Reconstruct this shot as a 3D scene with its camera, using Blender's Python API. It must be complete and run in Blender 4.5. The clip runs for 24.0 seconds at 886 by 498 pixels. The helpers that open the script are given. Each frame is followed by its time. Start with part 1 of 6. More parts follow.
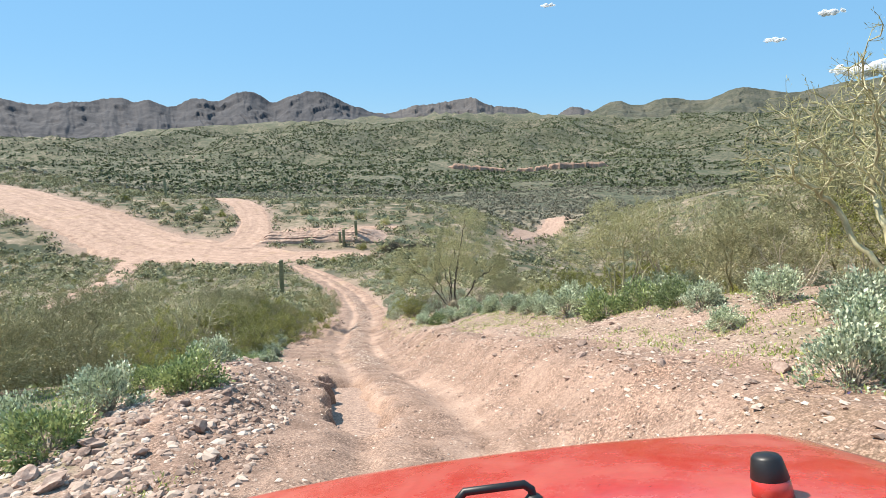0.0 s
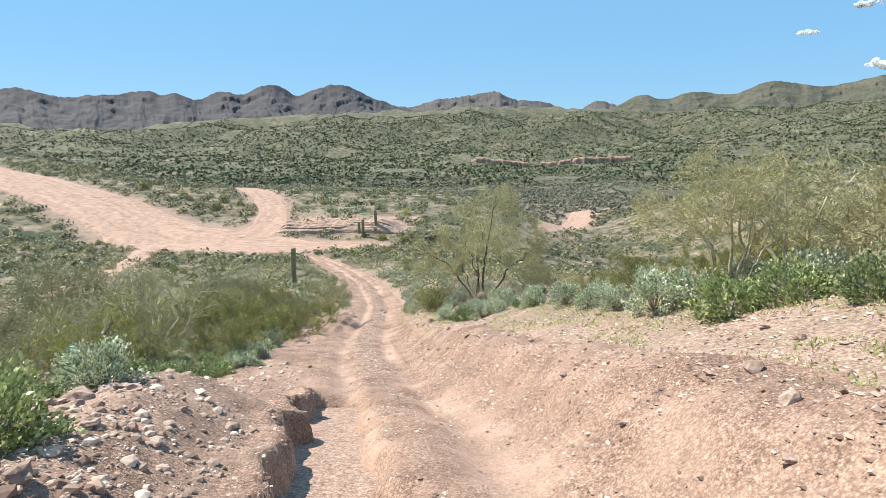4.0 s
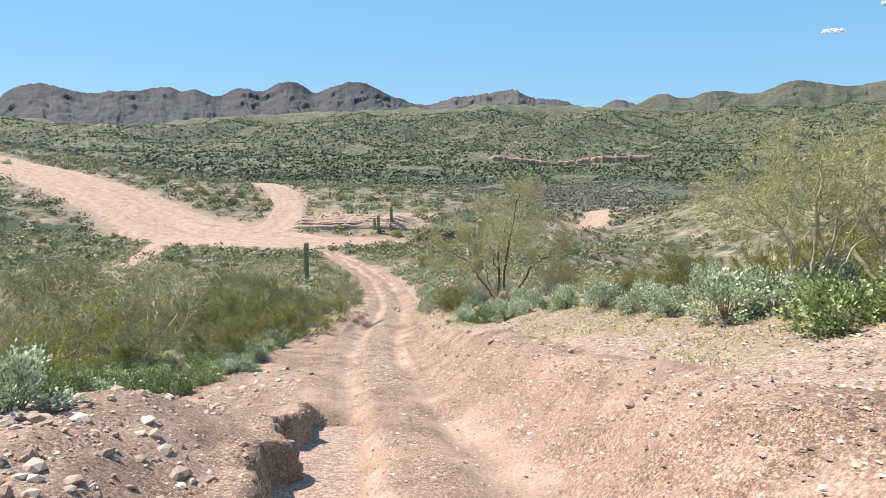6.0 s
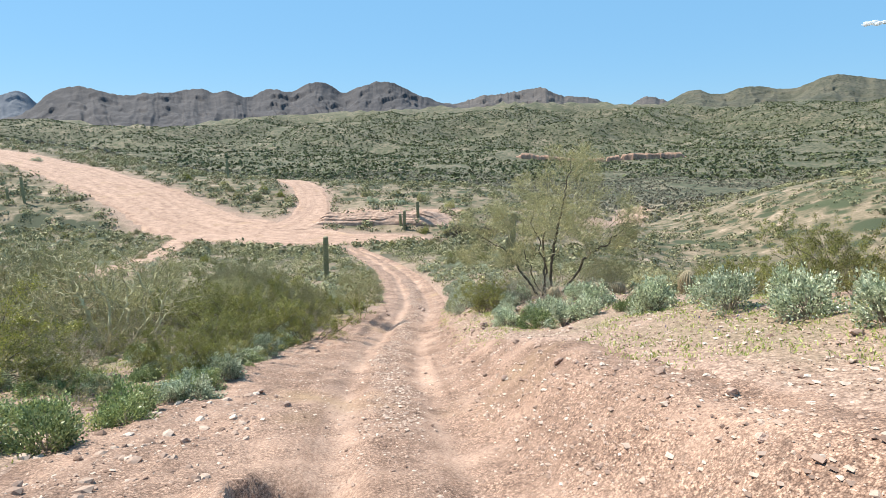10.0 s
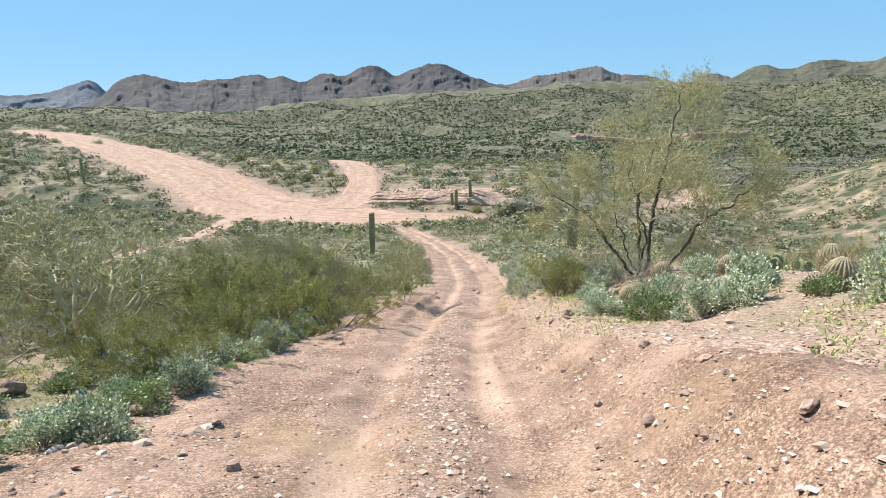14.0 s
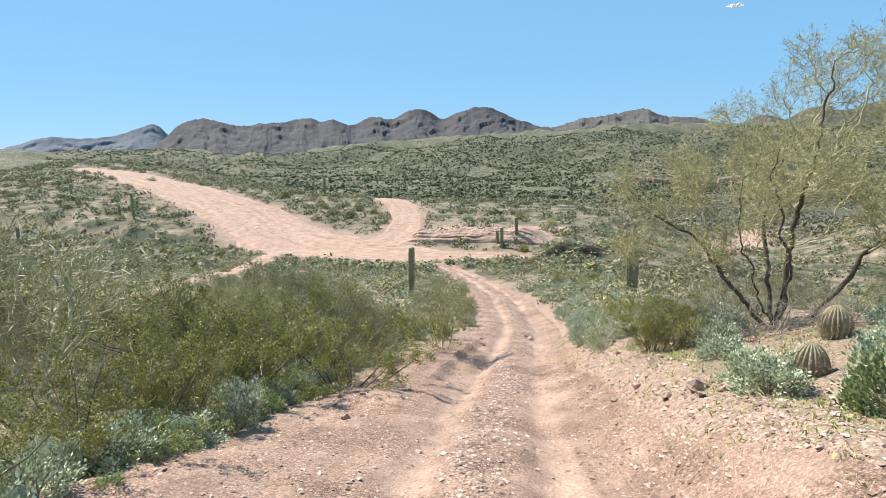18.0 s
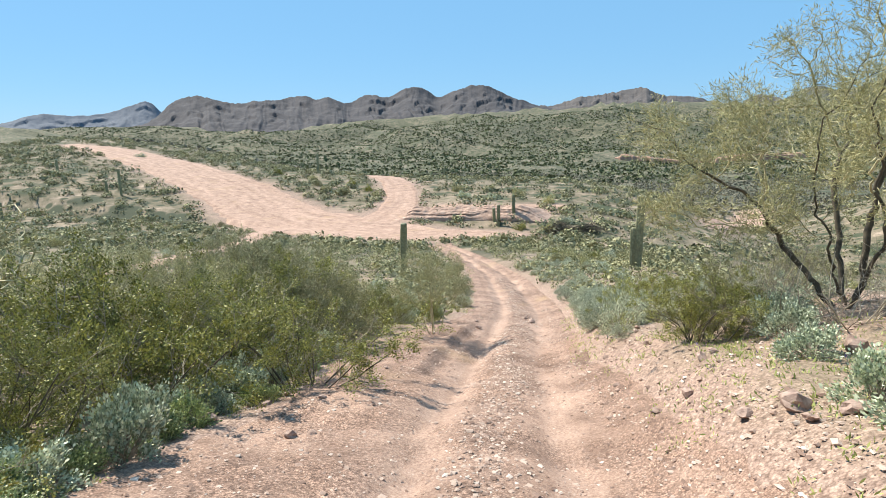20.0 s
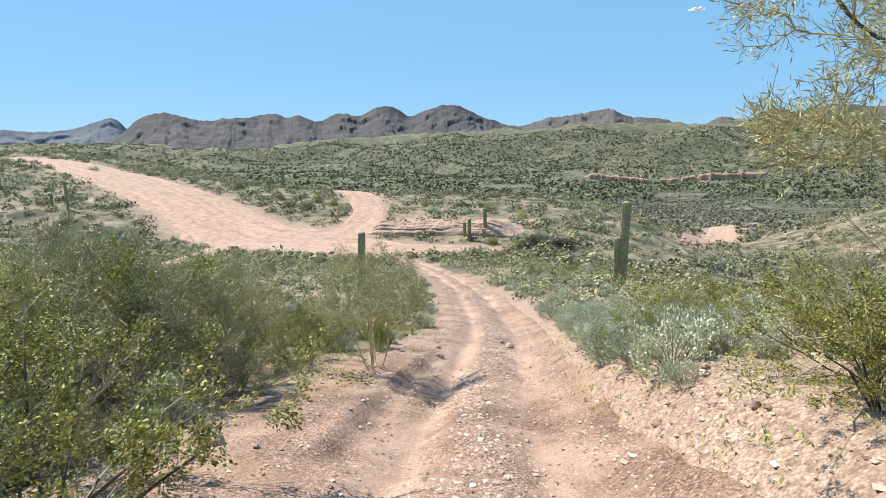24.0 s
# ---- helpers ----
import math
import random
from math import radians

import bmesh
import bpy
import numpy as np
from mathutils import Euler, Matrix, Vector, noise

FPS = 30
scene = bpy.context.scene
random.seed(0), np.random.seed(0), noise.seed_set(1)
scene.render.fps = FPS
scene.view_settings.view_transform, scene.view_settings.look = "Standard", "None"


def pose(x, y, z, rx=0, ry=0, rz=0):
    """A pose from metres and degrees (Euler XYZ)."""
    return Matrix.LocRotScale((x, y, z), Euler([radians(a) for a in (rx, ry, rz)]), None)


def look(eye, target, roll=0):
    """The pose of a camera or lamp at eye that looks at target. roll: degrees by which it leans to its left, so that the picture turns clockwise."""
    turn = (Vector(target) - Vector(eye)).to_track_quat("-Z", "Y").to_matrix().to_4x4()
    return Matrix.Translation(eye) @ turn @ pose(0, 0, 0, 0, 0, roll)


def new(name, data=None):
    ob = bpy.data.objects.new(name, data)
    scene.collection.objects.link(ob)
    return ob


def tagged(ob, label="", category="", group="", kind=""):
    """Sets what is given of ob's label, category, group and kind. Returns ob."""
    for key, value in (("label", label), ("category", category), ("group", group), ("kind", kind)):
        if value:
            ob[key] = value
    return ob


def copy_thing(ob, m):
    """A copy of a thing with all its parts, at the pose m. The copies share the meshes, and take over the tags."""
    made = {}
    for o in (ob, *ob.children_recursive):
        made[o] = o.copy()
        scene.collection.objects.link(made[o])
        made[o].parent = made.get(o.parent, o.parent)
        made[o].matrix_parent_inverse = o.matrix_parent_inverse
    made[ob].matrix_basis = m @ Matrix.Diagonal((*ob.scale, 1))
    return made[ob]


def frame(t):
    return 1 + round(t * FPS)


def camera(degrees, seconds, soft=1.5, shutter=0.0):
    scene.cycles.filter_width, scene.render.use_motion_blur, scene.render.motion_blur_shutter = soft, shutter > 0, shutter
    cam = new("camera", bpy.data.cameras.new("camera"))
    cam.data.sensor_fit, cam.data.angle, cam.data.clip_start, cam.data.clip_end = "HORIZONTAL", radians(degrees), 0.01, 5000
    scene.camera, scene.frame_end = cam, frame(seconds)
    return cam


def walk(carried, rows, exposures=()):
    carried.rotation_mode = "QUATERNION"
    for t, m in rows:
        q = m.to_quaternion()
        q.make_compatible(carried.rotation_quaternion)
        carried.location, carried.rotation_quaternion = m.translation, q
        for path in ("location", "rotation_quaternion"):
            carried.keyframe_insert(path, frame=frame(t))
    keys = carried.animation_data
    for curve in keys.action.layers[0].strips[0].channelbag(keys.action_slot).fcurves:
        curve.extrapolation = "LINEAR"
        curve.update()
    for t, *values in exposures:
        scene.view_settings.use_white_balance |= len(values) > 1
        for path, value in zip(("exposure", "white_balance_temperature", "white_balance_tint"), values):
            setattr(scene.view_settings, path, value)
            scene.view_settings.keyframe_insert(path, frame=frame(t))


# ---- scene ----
import itertools

# camera and walk
cam = camera(73.8, 24.0, 0.7)
PATH = [
    (0.0, 1.246, -5.989, 3.933, 79.673, 0.778, -0.017),
    (0.5, 1.099, -5.200, 3.674, 79.050, 0.799, -0.129),
    (1.0, 1.092, -4.587, 3.513, 78.911, 0.850, -0.188),
    (1.5, 1.097, -4.108, 3.402, 78.928, 1.004, -0.035),
    (2.0, 1.087, -3.531, 3.222, 79.122, 1.165, 0.307),
    (2.5, 1.005, -2.944, 3.111, 79.574, 1.255, 0.800),
    (4.5, 0.957, -0.317, 2.202, 79.019, 0.288, 2.538),
    (5.0, 0.855, 0.275, 2.068, 78.985, 0.115, 2.924),
    (5.5, 0.838, 0.669, 1.994, 78.972, -0.069, 3.399),
    (6.0, 0.758, 1.045, 1.902, 78.966, 0.121, 3.767),
    (6.5, 0.718, 1.464, 1.791, 79.348, 0.230, 4.063),
    (7.0, 0.672, 1.960, 1.620, 79.813, 0.291, 4.388),
    (7.5, 0.626, 2.605, 1.453, 80.128, 0.336, 4.780),
    (8.0, 0.520, 3.274, 1.193, 79.913, 0.336, 5.086),
    (8.5, 0.418, 3.983, 0.955, 79.580, 0.374, 5.349),
    (9.0, 0.338, 4.632, 0.765, 79.278, 0.398, 5.607),
    (9.5, 0.281, 5.205, 0.605, 79.049, 0.499, 5.938),
    (10.0, 0.220, 5.738, 0.499, 78.900, 0.547, 6.379),
    (10.5, 0.139, 6.193, 0.398, 78.826, 0.608, 6.830),
    (12.5, -0.353, 8.787, -0.570, 77.630, 1.137, 9.072),
    (13.0, -0.388, 9.363, -0.715, 77.308, 1.179, 9.716),
    (13.5, -0.499, 9.899, -0.867, 77.210, 1.326, 10.434),
    (14.0, -0.667, 10.412, -0.996, 77.336, 1.348, 11.317),
    (14.5, -0.802, 11.007, -1.201, 77.767, 1.294, 12.343),
    (15.0, -1.000, 11.575, -1.377, 78.422, 1.230, 13.346),
    (15.5, -1.188, 12.032, -1.491, 79.185, 1.311, 14.231),
    (16.0, -1.264, 12.479, -1.583, 79.969, 1.428, 14.890),
    (16.5, -1.330, 12.966, -1.695, 80.709, 1.464, 15.341),
    (17.0, -1.464, 13.453, -1.794, 81.413, 1.382, 15.661),
    (17.5, -1.595, 14.040, -1.961, 81.654, 1.247, 15.737),
    (18.0, -1.694, 14.689, -2.146, 81.373, 1.302, 15.656),
    (18.5, -1.865, 15.307, -2.359, 80.583, 1.247, 15.447),
    (20.5, -2.348, 17.907, -3.000, 79.331, 1.075, 15.349),
    (21.0, -2.473, 18.508, -3.194, 79.724, 1.065, 15.445),
    (21.5, -2.606, 19.137, -3.401, 80.342, 1.055, 15.421),
    (22.0, -2.672, 19.824, -3.644, 80.755, 1.025, 15.181),
    (22.5, -2.794, 20.435, -3.781, 80.967, 0.985, 14.749),
    (23.0, -2.887, 21.038, -3.922, 81.096, 0.929, 14.095),
    (23.5, -2.987, 21.657, -4.081, 81.136, 0.872, 13.341),
    (24.0, -3.069, 22.477, -4.292, 81.142, 0.770, 12.571),
]
walk(cam, [(t, pose(*r)) for t, *r in PATH])

# world, sun, exposure
scene.view_settings.exposure = 0.75
SUN_EL, SUN_AZ = 52.0, 68.0  # degrees: height, and turn from ahead (+y) towards the left (-x)
world = bpy.data.worlds.new("sky")
world.use_nodes = True
scene.world = world
wn = world.node_tree
sky = wn.nodes.new("ShaderNodeTexSky")
sky.sky_type, sky.sun_disc = "NISHITA", False
sky.sun_elevation, sky.sun_rotation = radians(SUN_EL), radians(-SUN_AZ)
sky.altitude, sky.air_density, sky.dust_density, sky.ozone_density = 700, 1.0, 0.05, 3.0
wn.nodes["Background"].inputs[1].default_value = 0.086
clean_air = wn.nodes.new("ShaderNodeHueSaturation")
clean_air.inputs["Saturation"].default_value = 1.12
wn.links.new(sky.outputs[0], clean_air.inputs["Color"])
even = wn.nodes.new("ShaderNodeMix")
even.data_type = "RGBA"
even.inputs[0].default_value, even.inputs[7].default_value = 0.78, (1.8, 4.05, 6.5, 1)
wn.links.new(clean_air.outputs[0], even.inputs[6])
wn.links.new(even.outputs[2], wn.nodes["Background"].inputs[0])
sun_data = bpy.data.lights.new("sun", "SUN")
sun_data.energy, sun_data.angle, sun_data.color = 5.0, radians(0.53), (1.0, 0.92, 0.80)
sun = new("sun", sun_data)
s_el, s_az = radians(SUN_EL), radians(SUN_AZ)
TO_SUN = Vector((-math.sin(s_az) * math.cos(s_el), math.cos(s_az) * math.cos(s_el), math.sin(s_el)))
sun.matrix_world = look((0, 0, 0), -TO_SUN) @ Matrix.Translation((0, 0, 60))

# ---- materials ----
def ramp(nt, fac, stops):
    r = nt.nodes.new("ShaderNodeValToRGB")
    el = r.color_ramp.elements
    while len(el) < len(stops):
        el.new(0.5)
    for e, (p, c) in zip(el, stops):
        e.position, e.color = p, (*c, 1)
    nt.links.new(fac, r.inputs[0])
    return r.outputs[0]


def noise_tex(nt, co, scale, detail=5.0, rough=0.6):
    n = nt.nodes.new("ShaderNodeTexNoise")
    n.inputs["Scale"].default_value, n.inputs["Detail"].default_value, n.inputs["Roughness"].default_value = scale, detail, rough
    nt.links.new(co, n.inputs["Vector"])
    return n.outputs[0]


def mixed(nt, kind, fac, a, b):
    m = nt.nodes.new("ShaderNodeMix")
    m.data_type, m.blend_type = "RGBA", kind
    for sock, v in ((m.inputs[0], fac), (m.inputs[6], a), (m.inputs[7], b)):
        if isinstance(v, (float, int)):
            sock.default_value = v
        elif isinstance(v, tuple):
            sock.default_value = (*v, 1)
        else:
            nt.links.new(v, sock)
    return m.outputs[2]


def material(name, rough=0.8, metal=0.0):
    m = bpy.data.materials.new(name)
    m.use_nodes = True
    nt = m.node_tree
    b = nt.nodes["Principled BSDF"]
    b.inputs["Roughness"].default_value, b.inputs["Metallic"].default_value = rough, metal
    co = nt.nodes.new("ShaderNodeTexCoord").outputs["Object"]
    return m, nt, b, co


def bump(nt, b, height, strength, dist):
    n = nt.nodes.new("ShaderNodeBump")
    n.inputs["Strength"].default_value, n.inputs["Distance"].default_value = strength, dist
    nt.links.new(height, n.inputs["Height"])
    nt.links.new(n.outputs[0], b.inputs["Normal"])


def grained(name, dark, light, scale, rough=0.85, spread=(0.3, 0.7), bumpy=0.3, dist=0.01, vary=0.0, second=0.0):
    """A surface with grain, broader stains and, with vary, a tint of its own for each object."""
    m, nt, b, co = material(name, rough)
    c = ramp(nt, noise_tex(nt, co, scale), [(spread[0], dark), (spread[1], light)])
    if second:
        big = ramp(nt, noise_tex(nt, co, second, 3.0), [(0.3, (0.72, 0.70, 0.68)), (0.7, (1.12, 1.1, 1.08))])
        c = mixed(nt, "MULTIPLY", 1.0, c, big)
    if vary:
        rnd = nt.nodes.new("ShaderNodeObjectInfo").outputs["Random"]
        c = mixed(nt, "MULTIPLY", 1.0, c, ramp(nt, rnd, [(0.0, (1 - vary,) * 3), (1.0, (1 + vary,) * 3)]))
    nt.links.new(c, b.inputs["Base Color"])
    if bumpy:
        bump(nt, b, noise_tex(nt, co, scale * 2.0, 6.0), bumpy, dist)
    return m


def leafy(name, dark, light, vary=0.18, trans=0.25, rough=0.55):
    """Leaves: a tint for each leaf and each plant, some light let through."""
    m, nt, b, co = material(name, rough)
    isl = nt.nodes.new("ShaderNodeNewGeometry").outputs["Random Per Island"]
    c = ramp(nt, isl, [(0.0, dark), (1.0, light)])
    rnd = nt.nodes.new("ShaderNodeObjectInfo").outputs["Random"]
    c = mixed(nt, "MULTIPLY", 1.0, c, ramp(nt, rnd, [(0.0, (1 - vary, 1 - vary, 1 - vary)), (1.0, (1 + vary, 1 + vary * 0.8, 1 + vary * 0.6))]))
    nt.links.new(c, b.inputs["Base Color"])
    tr = nt.nodes.new("ShaderNodeBsdfTranslucent")
    nt.links.new(c, tr.inputs[0])
    mx = nt.nodes.new("ShaderNodeMixShader")
    mx.inputs[0].default_value = trans
    nt.links.new(b.outputs[0], mx.inputs[1])
    nt.links.new(tr.outputs[0], mx.inputs[2])
    nt.links.new(mx.outputs[0], nt.nodes["Material Output"].inputs[0])
    return m


def pebbled(nt, co, c, sizes, loose=None):
    """Pebbles of the given numbers per metre: a tone for each, shade painted into the chinks between; loose: where they
    lie. Returns the colour and the height.
    """
    heights = []
    for scale, amount in sizes:
        v = nt.nodes.new("ShaderNodeTexVoronoi")
        v.inputs["Scale"].default_value, v.inputs["Randomness"].default_value = scale, 1.0
        nt.links.new(co, v.inputs["Vector"])
        if loose is not None:
            mu = nt.nodes.new("ShaderNodeMath")
            mu.operation, mu.inputs[1].default_value = "MULTIPLY", amount
            nt.links.new(loose, mu.inputs[0])
            amount = mu.outputs[0]
        tone = ramp(nt, v.outputs["Color"], [(0.15, (0.62, 0.60, 0.59)), (0.5, (1.0, 0.99, 0.98)), (0.85, (1.36, 1.35, 1.34))])
        c = mixed(nt, "MULTIPLY", amount, c, tone)
        # shadow in the gaps between pebbles, multiplied into the base colour
        chink_shade = ramp(nt, v.outputs["Distance"], [(0.42, (1, 1, 1)), (0.72, (0.42, 0.38, 0.36))])
        c = mixed(nt, "MULTIPLY", amount, c, chink_shade)
        heights.append(ramp(nt, v.outputs["Distance"], [(0.0, (1, 1, 1)), (0.7, (0, 0, 0))]))
    h = heights[0]
    for k in heights[1:]:
        h = mixed(nt, "MIX", 0.5, h, k)
    return c, h


def ground_material():
    """Desert soil: pink-tan gravel, brown leaf litter and herbs; far slopes carry the speckle of countless shrubs."""
    m, nt, b, co = material("desert_soil", 0.95)
    fine = noise_tex(nt, co, 11.0, 9.0, 0.75)
    soil = ramp(nt, fine, [(0.3, (0.19, 0.122, 0.094)), (0.5, (0.40, 0.282, 0.222)), (0.72, (0.58, 0.445, 0.365))])
    patch = ramp(nt, noise_tex(nt, co, 0.45, 5.0), [(0.34, (0.0, 0.0, 0.0)), (0.56, (1.0, 1.0, 1.0))])
    herb = ramp(nt, noise_tex(nt, co, 16.0, 8.0, 0.75), [(0.36, (0.06, 0.062, 0.026)), (0.5, (0.15, 0.135, 0.07)), (0.66, (0.30, 0.245, 0.155))])

    def attr(name):
        at = nt.nodes.new("ShaderNodeAttribute")
        at.attribute_name = name
        return at.outputs["Fac"]

    def dots(scale, lo, hi):
        v = nt.nodes.new("ShaderNodeTexVoronoi")
        v.inputs["Scale"].default_value = scale
        nt.links.new(co, v.inputs["Vector"])
        return ramp(nt, v.outputs["Distance"], [(lo, (1, 1, 1)), (hi, (0, 0, 0))])

    hm = nt.nodes.new("ShaderNodeMath")
    hm.operation = "MULTIPLY"
    nt.links.new(patch, hm.inputs[0])
    nt.links.new(attr("herbs"), hm.inputs[1])
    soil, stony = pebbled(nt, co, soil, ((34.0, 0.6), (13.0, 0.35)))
    near = mixed(nt, "MIX", hm.outputs[0], soil, herb)
    # open slopes: tan soil between dark shrubs of three sizes, paler cuts here and there
    anyd = mixed(nt, "LIGHTEN", 1.0, mixed(nt, "LIGHTEN", 1.0, dots(0.15, 0.28, 0.40), dots(0.075, 0.24, 0.36)), dots(0.34, 0.22, 0.36))
    tone = ramp(nt, noise_tex(nt, co, 0.013, 7.0), [(0.35, (0.028, 0.038, 0.018)), (0.65, (0.065, 0.080, 0.036))])
    mid = ramp(nt, noise_tex(nt, co, 0.16, 12.0, 0.8), [(0.34, (0.062, 0.060, 0.030)), (0.46, (0.125, 0.108, 0.064)), (0.57, (0.25, 0.195, 0.135)), (0.68, (0.48, 0.375, 0.29))])
    hill = ramp(nt, noise_tex(nt, co, 0.02, 11.0, 0.8), [(0.32, (0.05, 0.056, 0.028)), (0.46, (0.09, 0.09, 0.052)), (0.57, (0.165, 0.145, 0.095)), (0.70, (0.33, 0.265, 0.19))])
    slope = mixed(nt, "MIX", anyd, mixed(nt, "MIX", attr("hills"), mid, hill), tone)
    c = mixed(nt, "MIX", attr("far"), near, slope)
    nt.links.new(c, b.inputs["Base Color"])
    bump(nt, b, mixed(nt, "MIX", 0.5, stony, noise_tex(nt, co, 14.0, 9.0, 0.75)), 0.7, 0.022)
    return m


def dirt_material(name, tint=(1.0, 1.0, 1.0)):
    """Pale pink crushed dirt: pebbles of two sizes, wheel-polished lanes that run along the track, ochre stains."""
    m, nt, b, co = material(name, 0.95)
    t = lambda c: tuple(a * k for a, k in zip(c, tint))

    grain = noise_tex(nt, co, 26.0, 10.0, 0.8)
    c = ramp(nt, grain, [(0.32, t((0.24, 0.155, 0.118))), (0.44, t((0.47, 0.325, 0.255))), (0.55, t((0.62, 0.46, 0.37))), (0.68, t((0.80, 0.66, 0.56)))])
    worn, patchy, loose = nt.nodes.new("ShaderNodeAttribute"), noise_tex(nt, co, 0.9, 4.0, 0.6), nt.nodes.new("ShaderNodeMath")
    worn.attribute_name, loose.operation, loose.use_clamp = "worn", "SUBTRACT", True
    nt.links.new(ramp(nt, patchy, [(0.36, (0.35, 0.35, 0.35)), (0.6, (1, 1, 1))]), loose.inputs[0])
    nt.links.new(worn.outputs["Fac"], loose.inputs[1])
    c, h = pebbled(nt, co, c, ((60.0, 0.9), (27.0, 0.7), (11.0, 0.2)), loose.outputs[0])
    broad = ramp(nt, noise_tex(nt, co, 0.6, 6.0, 0.65), [(0.34, (0.74, 0.70, 0.67)), (0.5, (0.98, 0.96, 0.94)), (0.66, (1.12, 1.09, 1.06))])
    c = mixed(nt, "MULTIPLY", 1.0, c, broad)
    ochre = ramp(nt, noise_tex(nt, co, 0.23, 3.0), [(0.58, (0, 0, 0)), (0.72, (0.5, 0.5, 0.5))])
    c = mixed(nt, "MIX", ochre, c, t((0.50, 0.36, 0.21)))
    lane = nt.nodes.new("ShaderNodeCombineXYZ")
    for k, (an, f) in enumerate((("across", 1.0), ("along", 0.035))):
        at, mu = nt.nodes.new("ShaderNodeAttribute"), nt.nodes.new("ShaderNodeMath")
        at.attribute_name, mu.operation, mu.inputs[1].default_value = an, "MULTIPLY", f
        nt.links.new(at.outputs["Fac"], mu.inputs[0])
        nt.links.new(mu.outputs[0], lane.inputs[k])
    streak = ramp(nt, noise_tex(nt, lane.outputs[0], 2.2, 5.0, 0.6), [(0.36, (0.80, 0.75, 0.71)), (0.5, (1.0, 0.98, 0.97)), (0.64, (1.12, 1.10, 1.08))])
    c = mixed(nt, "MULTIPLY", 0.8, c, streak)
    nt.links.new(c, b.inputs["Base Color"])
    h = mixed(nt, "MIX", 0.3, h, grain)
    bump(nt, b, h, 0.9, 0.018)
    return m


M_GROUND = ground_material()
M_TRAIL = dirt_material("crushed_dirt", (0.68, 0.665, 0.65))
M_ROAD = dirt_material("graded_dirt", (0.73, 0.705, 0.685))

# ---- terrain ----
def knots(pairs):
    """A smooth curve through knots, flat beyond its ends."""
    xs, ys = (np.array(c, float) for c in zip(*pairs))
    m = np.gradient(ys, xs)

    def f(x):
        x = np.clip(np.asarray(x, float), xs[0], xs[-1])
        i = np.clip(np.searchsorted(xs, x) - 1, 0, len(xs) - 2)
        h = xs[i + 1] - xs[i]
        t = (x - xs[i]) / h
        return ((1 + 2 * t) * (1 - t) ** 2 * ys[i] + t * (1 - t) ** 2 * h * m[i] + t * t * (3 - 2 * t) * ys[i + 1] + t * t * (t - 1) * h * m[i + 1])
    return f


def smooth(a, b, x):
    t = np.clip((np.asarray(x, float) - a) / (b - a), 0, 1)
    return t * t * (3 - 2 * t)


RNG = np.random.default_rng(7)
PERM = RNG.random((256, 256))


def vnoise(x, y, octaves=4, gain=0.5, seed=0):
    """Value noise in 0..1 over arrays."""
    out, amp, tot = 0.0, 1.0, 0.0
    x, y = np.asarray(x, float) + 37.3 * seed, np.asarray(y, float) - 19.7 * seed
    for _ in range(octaves):
        xi, yi = np.floor(x).astype(int), np.floor(y).astype(int)
        fx, fy = x - xi, y - yi
        fx, fy = fx * fx * (3 - 2 * fx), fy * fy * (3 - 2 * fy)
        g = lambda a, b: PERM[a & 255, b & 255]
        v = (g(xi, yi) * (1 - fx) + g(xi + 1, yi) * fx) * (1 - fy) + (g(xi, yi + 1) * (1 - fx) + g(xi + 1, yi + 1) * fx) * fy
        out, tot = out + amp * v, tot + amp
        x, y, amp = x * 2.03 + 5.1, y * 2.03 + 9.2, amp * gain
    return out / tot


TRAIL_X = knots([(-40, 3.5), (-14, 1.8), (-6, 1.3), (0, 0.95), (6, 0.2), (10, -0.65), (15, -1.85), (22, -3.15), (27, -4.0), (32, -4.7), (42, -5.7), (52, -7.6), (62, -10.0), (75, -14.0), (90, -20.0), (104, -27.0)])
TRAIL_Z = knots([(-60, 14.0), (-40, 11.0), (-20, 6.2), (-6, 2.1), (0, 0.35), (5.7, -1.32), (10.4, -2.8), (15.3, -4.15), (22.5, -6.1), (27, -7.15), (32, -8.3), (42, -10.35), (52, -12.1), (62, -13.6), (85, -16.7), (105, -18.7), (118, -19.2), (130, -18.8), (150, -16.9), (175, -14.6), (200, -15.2), (240, -22.0), (300, -31.0), (400, -41.0), (600, -47.0), (850, -48.0), (7000, -48.0)])
RISE = knots([(0, 0), (800, 0), (1100, 16), (1500, 62), (2000, 130), (2500, 148), (3200, 120), (7000, 110)])
REACH = knots([(-60, 0.95), (-40, 0.9), (-26, 0.86), (-16, 0.8), (-9, 0.9), (-1, 0.95), (9, 0.88), (17, 0.74), (26, 0.62), (36, 0.6), (50, 0.55), (70, 0.5)])


